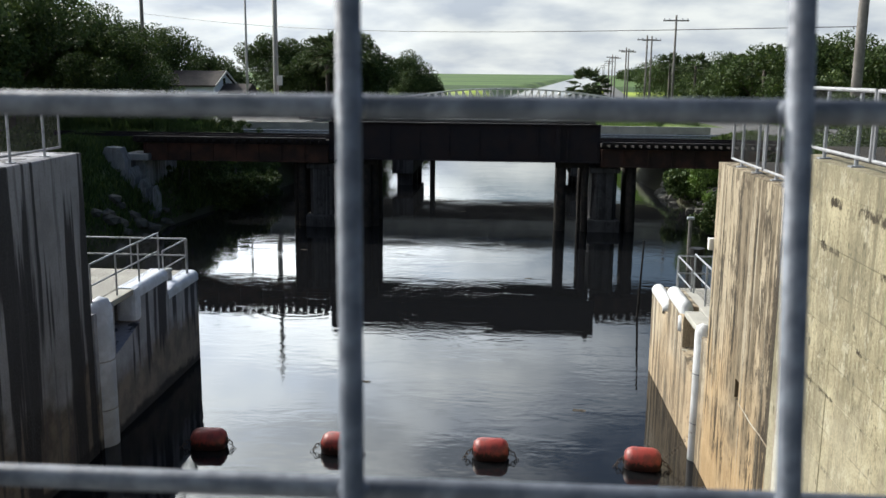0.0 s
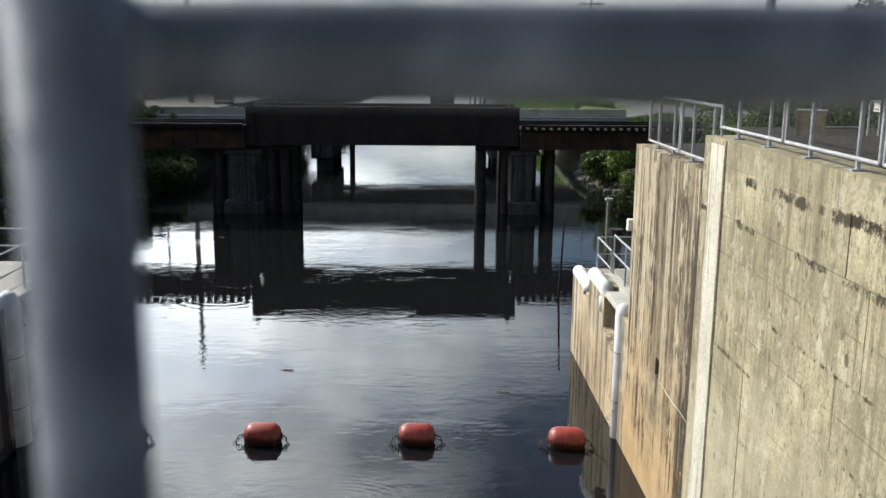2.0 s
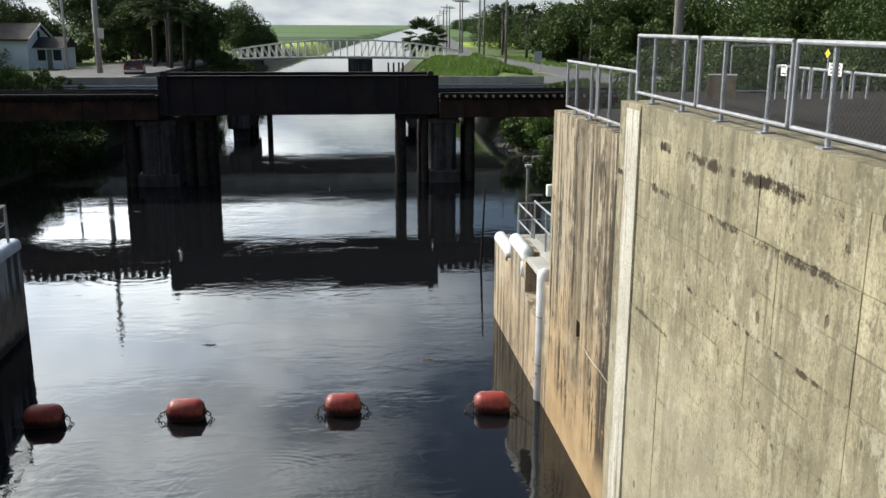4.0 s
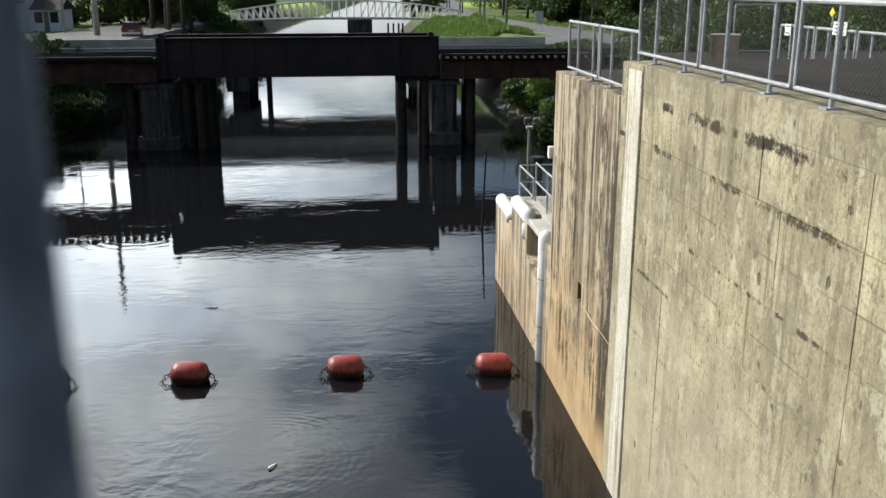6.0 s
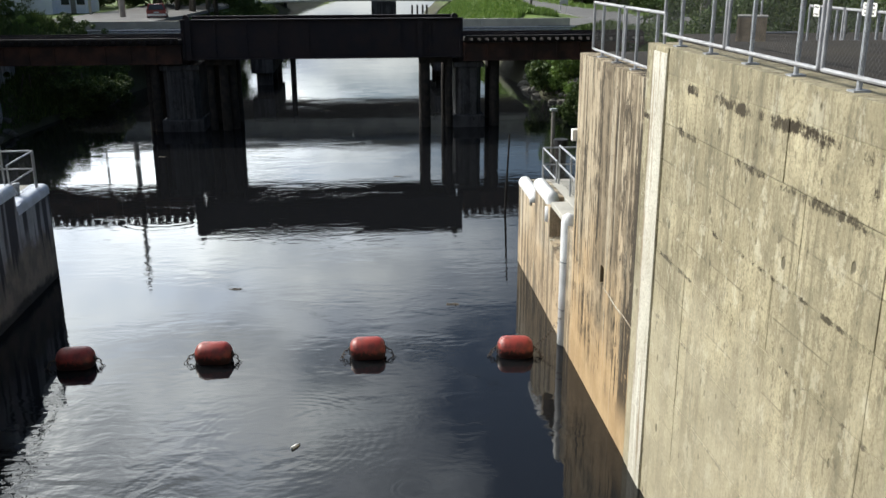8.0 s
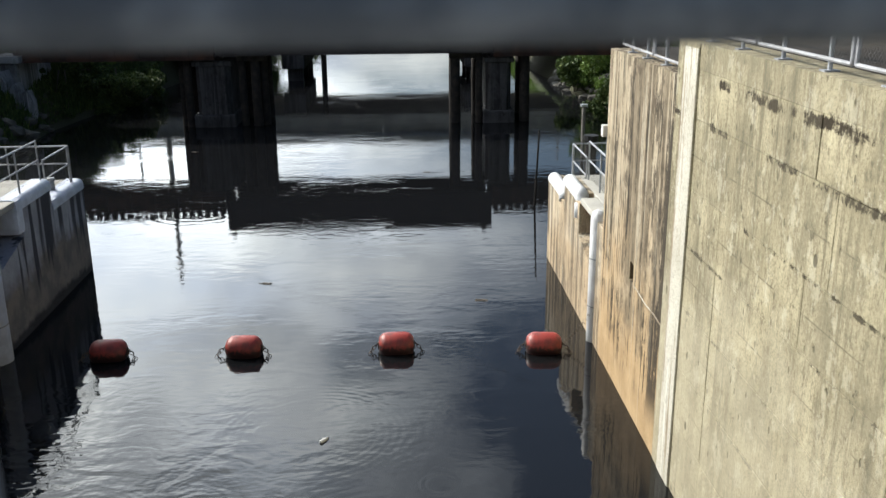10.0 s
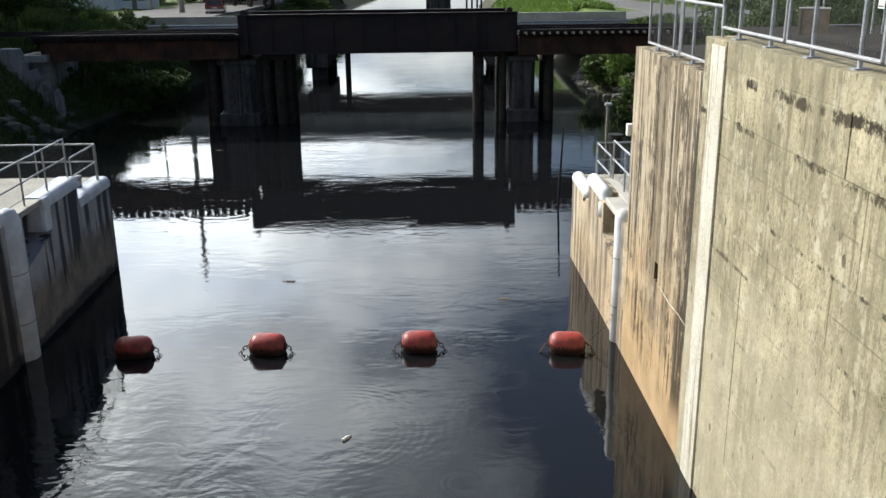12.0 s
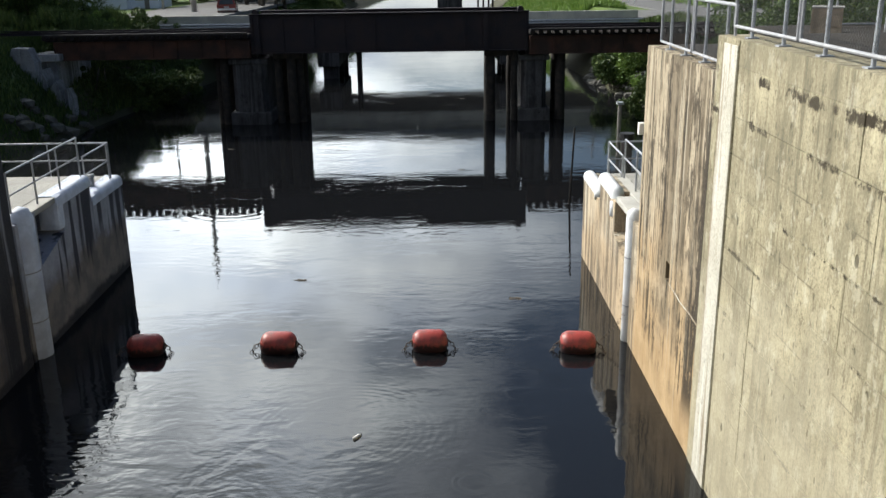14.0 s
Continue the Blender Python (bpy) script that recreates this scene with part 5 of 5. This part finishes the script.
shrub("overgrown green hedge behind the fence", 21.0, 33, 8.5, 3.0, "leaf_mid", 36000, 0.065, base=5.8, name="hedge", ly=0.35)
shrub("overgrown green hedge behind the fence", 24.0, 44, 9.0, 3.4, "leaf_oak", 26000, 0.10, base=5.0, name="hedge", ly=0.5)
shrub("roadside bushes below the trees", 33, 92, 3.5, 2.2, "leaf_mid", 9000, 0.16, name="scrub", ly=4.0)


# ---- poles and wires ----
def pole(label, x, y, h, r, material, arm=0.0, base=None, n=8):
    z0 = land(x, y) - 0.1 if base is None else base
    root = thing("utility_pole", label, "utility pole", (x, y, z0), "utility poles")
    smooth(part("shaft", tubed([(0, 0, 0), (0, 0, h)], [r, r * 0.72], n), material, root))
    if arm:
        part("crossarm", boxed(-arm, arm, -0.07, 0.07, h - 0.75, h - 0.58), "pole_wood", root)
        for f in (-0.9, -0.5, 0.5, 0.9):
            part("insulator", tubed([(f * arm, 0, h - 0.58), (f * arm, 0, h - 0.38)], 0.06, 6), "sign_grey", root)
    return root


pole("tall pale concrete pole beside the road", -22.6, 96.5, 20.5, 0.30, "pole_conc", 0, None, 4)
pole("slim pale pole beside the white house", -28.0, 105, 13.5, 0.16, "pole_conc")
pole("dark wooden utility pole among the trees", -34.0, 90, 19, 0.22, "pole_wood")
pole("thick wooden pole behind the deck railing", 13.2, 34.2, 14, 0.22, "pole_wood")
for x, y, h, a in ((22.5, 121, 12.6, 1.6), (23.4, 150, 11.6, 1.5), (24.6, 153, 11.6, 1.5), (24.8, 185, 11.0, 1.5), (26.2, 192, 11.0, 1.5), (28, 235, 11, 1.5), (30, 246, 11, 1.5), (34, 295, 11, 1.5), (40, 350, 11, 1.5), (47, 430, 11, 1.5), (57, 530, 11, 1.5)):
    pole("weathered wooden utility pole with a crossarm", x, y, h, 0.17, "pole_wood", a)
for x, y in ((35, 195), (36.2, 199)):
    pole("plain wooden pole beside the trees", x, y, 10, 0.15, "pole_wood")
wire = thing("overhead_wire", "thin black overhead wire across the canal", "wire", (0, 0, 0))
part("cable", tubed([(-34 + 47.2 * i / 16, 90 - 55.8 * i / 16, 14.2 - 3.6 * i / 16 - 0.8 * math.sin(math.pi * i / 16)) for i in range(17)], 0.016, 5), "black", wire)


# ---- the white house and small things on the banks ----
house = thing("house", "white weatherboard house with a brown shingle roof", "house", (-36.4, 108.5, land(-32, 108)))
house.scale = (1.06, 1.06, 1.06)
part("house_wall", boxed(-7, 3.2, 0, 8, 0, 3.05), "siding", house, "pale white siding")
part("gable", prism(bmesh.new(), [(0, 3.05), (8, 3.05), (4, 4.5)], "x", 3.0, 3.2), "siding", house)
part("roof", prism(bmesh.new(), [(-0.4, 2.95), (4, 4.55), (8.4, 2.95), (8.4, 3.12), (4, 4.72), (-0.4, 3.12)], "x", -7.3, 3.5), "roof", house, "dark brown shingle roof")
for i in range(8):
    part("siding_board", boxed(-7.0, 3.22, -0.03, 0.0, 0.20 + 0.36 * i, 0.25 + 0.36 * i), "siding", house)
part("porch_wall", boxed(3.2, 6.2, 1.5, 6.5, 0, 2.2), "siding", house)
part("porch_roof", prism(bmesh.new(), [(1.1, 2.2), (6.9, 2.2), (4, 3.3)], "x", 3.25, 6.5), "roof", house)
for x in (3.7, 5.3):
    w = part("window", boxed(x, x + 0.8, 1.44, 1.5, 0.9, 2.0), "window", house)
    part("window_frame", boxed(x - 0.06, x + 0.86, 1.46, 1.49, 0.84, 0.90), "white_paint", w)
part("gable_vent", boxed(3.2, 3.24, 3.6, 4.4, 3.2, 3.9), "window", house)
part("porch_door", boxed(4.65, 5.15, 1.42, 1.5, 0.0, 2.0), "fence_wood", house)


for i in (0, 1):
    y0, y1 = (-0.42, 4.0) if i == 0 else (8.42, 4.0)
    part("bargeboard", prism(bmesh.new(), [(y0, 2.90), (y1, 4.50), (y1, 4.74), (y0, 3.14)], "x", 3.5, 3.56), "white_paint", house, "white bargeboard")


def car(label, x, y, rz, paint):
    root = thing("car", label, "car", (x, y, land(x, y) + 0.1))
    root.rotation_euler = (0, 0, rz)

    def tapered(bm):
        """Lean the sides in above the waist."""
        for v in bm.verts:
            if v.co.z > 0.95:
                v.co.x -= math.copysign(0.17 * (v.co.z - 0.95) / 0.5, v.co.x)
        return bm

    body = part("body", tapered(prism(bmesh.new(), [(-2.2, 0.35), (2.2, 0.35), (2.25, 0.75), (1.2, 0.95), (0.7, 1.45), (-1.9, 1.5), (-2.2, 0.95)], "x", -0.88, 0.88)), paint, root)
    part("rear_window", tapered(prism(bmesh.new(), [(-2.17, 1.0), (-1.93, 1.44), (-1.99, 1.46), (-2.25, 1.0)], "x", -0.74, 0.74)), "window", body)
    for s in (-1, 1):
        part("tail_light", boxed(s * 0.8 - 0.1, s * 0.8 + 0.1, -2.26, -2.2, 0.75, 0.98), "car_paint", body)
        part("side_window", tapered(boxed(s * 0.885 - 0.01, s * 0.885 + 0.006, -1.6, 0.6, 1.0, 1.38)), "window", body)
        for yy in (-1.4, 1.4):
            w = part("wheel", tubed([(s * 0.7, yy, 0.32), (s * 0.9, yy, 0.32)], 0.32, 16), "black", root)
            part("rim", tubed([(s * 0.89, yy, 0.32), (s * 0.91, yy, 0.32)], 0.19, 12), "galv", w)
    part("bumper", boxed(-0.85, 0.85, -2.32, -2.24, 0.42, 0.62, bevel=0.02), "white_paint", body)
    part("number_plate", boxed(-0.25, 0.25, -2.25, -2.22, 0.68, 0.8), "sign_grey", body)
    return root


car("dark red van with a white bumper on the lane", -18.9, 95, 0.15, "car_paint")
bs = thing("road_sign", "grey sign board on two posts beside the road", "sign", (22.2, 100, land(22.2, 100)))
for x in (-0.35, 0.35):
    part("sign_post", tubed([(x, 0, -0.1), (x, 0, 2.2)], 0.04), "galv", bs)
part("plate", boxed(-0.45, 0.45, -0.06, -0.02, 1.0, 2.2), "sign_grey", bs)
fence = thing("board_fence", "weathered grey wooden board fence", "fence", (31.0, 134, land(31, 134)))
for i in range(40):
    part("board", boxed(i * 0.28, i * 0.28 + 0.25, 0, 0.03, 0, 1.9 + 0.05 * math.sin(i * 1.7)), "fence_wood", fence)
for i in range(3):
    c = thing("traffic_cone", "orange traffic cone on the road edge", "traffic cone", (23.2 + 0.6 * i, 157 + 3 * i, land(23.2, 157) + 0.12), "traffic cones")
    part("cone", tubed([(0, 0, 0.03), (0, 0, 0.75)], [0.2, 0.04], 10), "orange", c)
    part("cone_base", boxed(-0.22, 0.22, -0.22, 0.22, 0, 0.03), "orange", c)
ml = thing("meter_box", "white meter box on a pole", "utility box", (-22.38, 96.42, land(-22.3, 96.1) + 3.4))
part("box_body", boxed(-0.1, 0.45, -0.12, 0.1, 0, 1.0), "white_paint", ml)

# leaning stick, water gauge and mooring post near the east guide wall
st = thing("leaning_stick", "thin leaning stick standing in the water", "stick", (6.0, 34.3, 0))
part("shaft", tubed([(0, 0, -1), (0.18, 0.1, 2.9)], [0.05, 0.035], 6), "timber", st)
gg = thing("water_gauge", "grey gauge post standing in the water", "gauge post", (9.6, 43, 0))
part("gauge_post", tubed([(0, 0, -2), (0, 0, 2.4)], 0.09, 8), "pole_wood", gg)
part("gauge_cap", boxed(-0.15, 0.15, -0.15, 0.15, 2.4, 2.5), "sign_grey", gg)
mp = thing("mooring_post", "dark mooring pile beside the platform", "pile", (7.6, 32.0, 0))
part("pile_shaft", tubed([(0, 0, -2), (0, 0, 2.9)], [0.22, 0.2], 10), "timber", mp)
part("pile_cap", tubed([(0, 0, 2.9), (0, 0, 3.1)], 0.26, 10), "black", mp)

bt = thing("plastic_bottle", "clear plastic bottle floating on the water", "bottle", (-0.68, 16.9, 0.02))
bt.rotation_euler = (0, 0, 0.9)
smooth(part("bottle_body", tubed([(-0.11, 0, 0), (-0.10, 0, 0), (0.04, 0, 0), (0.08, 0, 0.0), (0.10, 0, 0)], [0.02, 0.036, 0.036, 0.016, 0.014], 12), "white_paint", bt))
part("bottle_cap", tubed([(0.10, 0, 0), (0.12, 0, 0)], 0.016, 10), "dark", bt)

# ---- cast panels on the face of the east wall ----
rows = [-2.5, 0.2, 1.28, 2.35, 3.42, 4.47, 5.40, 6.53]
cols = [[14.83, 13.46, 10.05, 8.42, 6.0, 3.3, 0.6, -2.5, -6.0], [14.83, 13.46, 10.62, 8.42, 6.3, 3.6, 0.9, -2.5, -6.0]]
for i, z0 in enumerate(rows):
    z1 = rows[i + 1] if i + 1 < len(rows) else 7.28
    for a, b in zip(cols[i % 2], cols[i % 2][1:]):
        t = 0.004 * math.sin(7.3 * i + 3.1 * a)
        part("wall_panel", boxed(5.5 + t, 5.533, b + 0.006, a - 0.006, z0 + 0.005, z1 - 0.005, bevel=0.006), "wall", wall_r)
part("wall_coping", boxed(5.499, 6.1, -6, 14.83, 7.277, 7.68, bevel=0.008), "wall", wall_r)
# black disc for the dark depth of the drain hole, and pale seam
part("drain_dark", tubed([(5.74, 18.06, 2.86), (5.79, 18.06, 2.86)], 0.10, 14), "black", wall_f, "black disc for the dark depth of the drain hole")
part("seam", prism(bmesh.new(), [(15.92, 2.62), (16.4, 2.65), (17.0, 2.63), (17.5, 2.68), (17.92, 2.70), (17.92, 2.715), (17.5, 2.70), (17.0, 2.655), (16.4, 2.675), (15.92, 2.65)], "x", 5.494, 5.5), "strip_paint", wall_f, "pale leaking seam")

# scraps of weed drifting on the canal
for x, y in ((-3.0, 26.2), (3.1, 24.4), (2.2, 40.5), (-1.5, 60.0), (3.0, 62.0), (-9.0, 46.0)):
    wd = thing("floating_weed", "small scrap of weed drifting on the water", "weed", (x, y, 0.0), "floating weeds")
    m = 60
    p = np.stack([rng.normal(size=m) * 0.08, rng.normal(size=m) * 0.04, 0.002 + 0.006 * rng.random(m)], 1)
    u = np.stack([rng.normal(size=m), rng.normal(size=m), 0.2 * rng.normal(size=m)], 1) * 0.03
    w = np.stack([-u[:, 1], u[:, 0], 0 * u[:, 0]], 1) * 0.6
    quads("weed_leaves", np.stack([p - u, p + w, p + u, p - w], 1), "bark", wd)
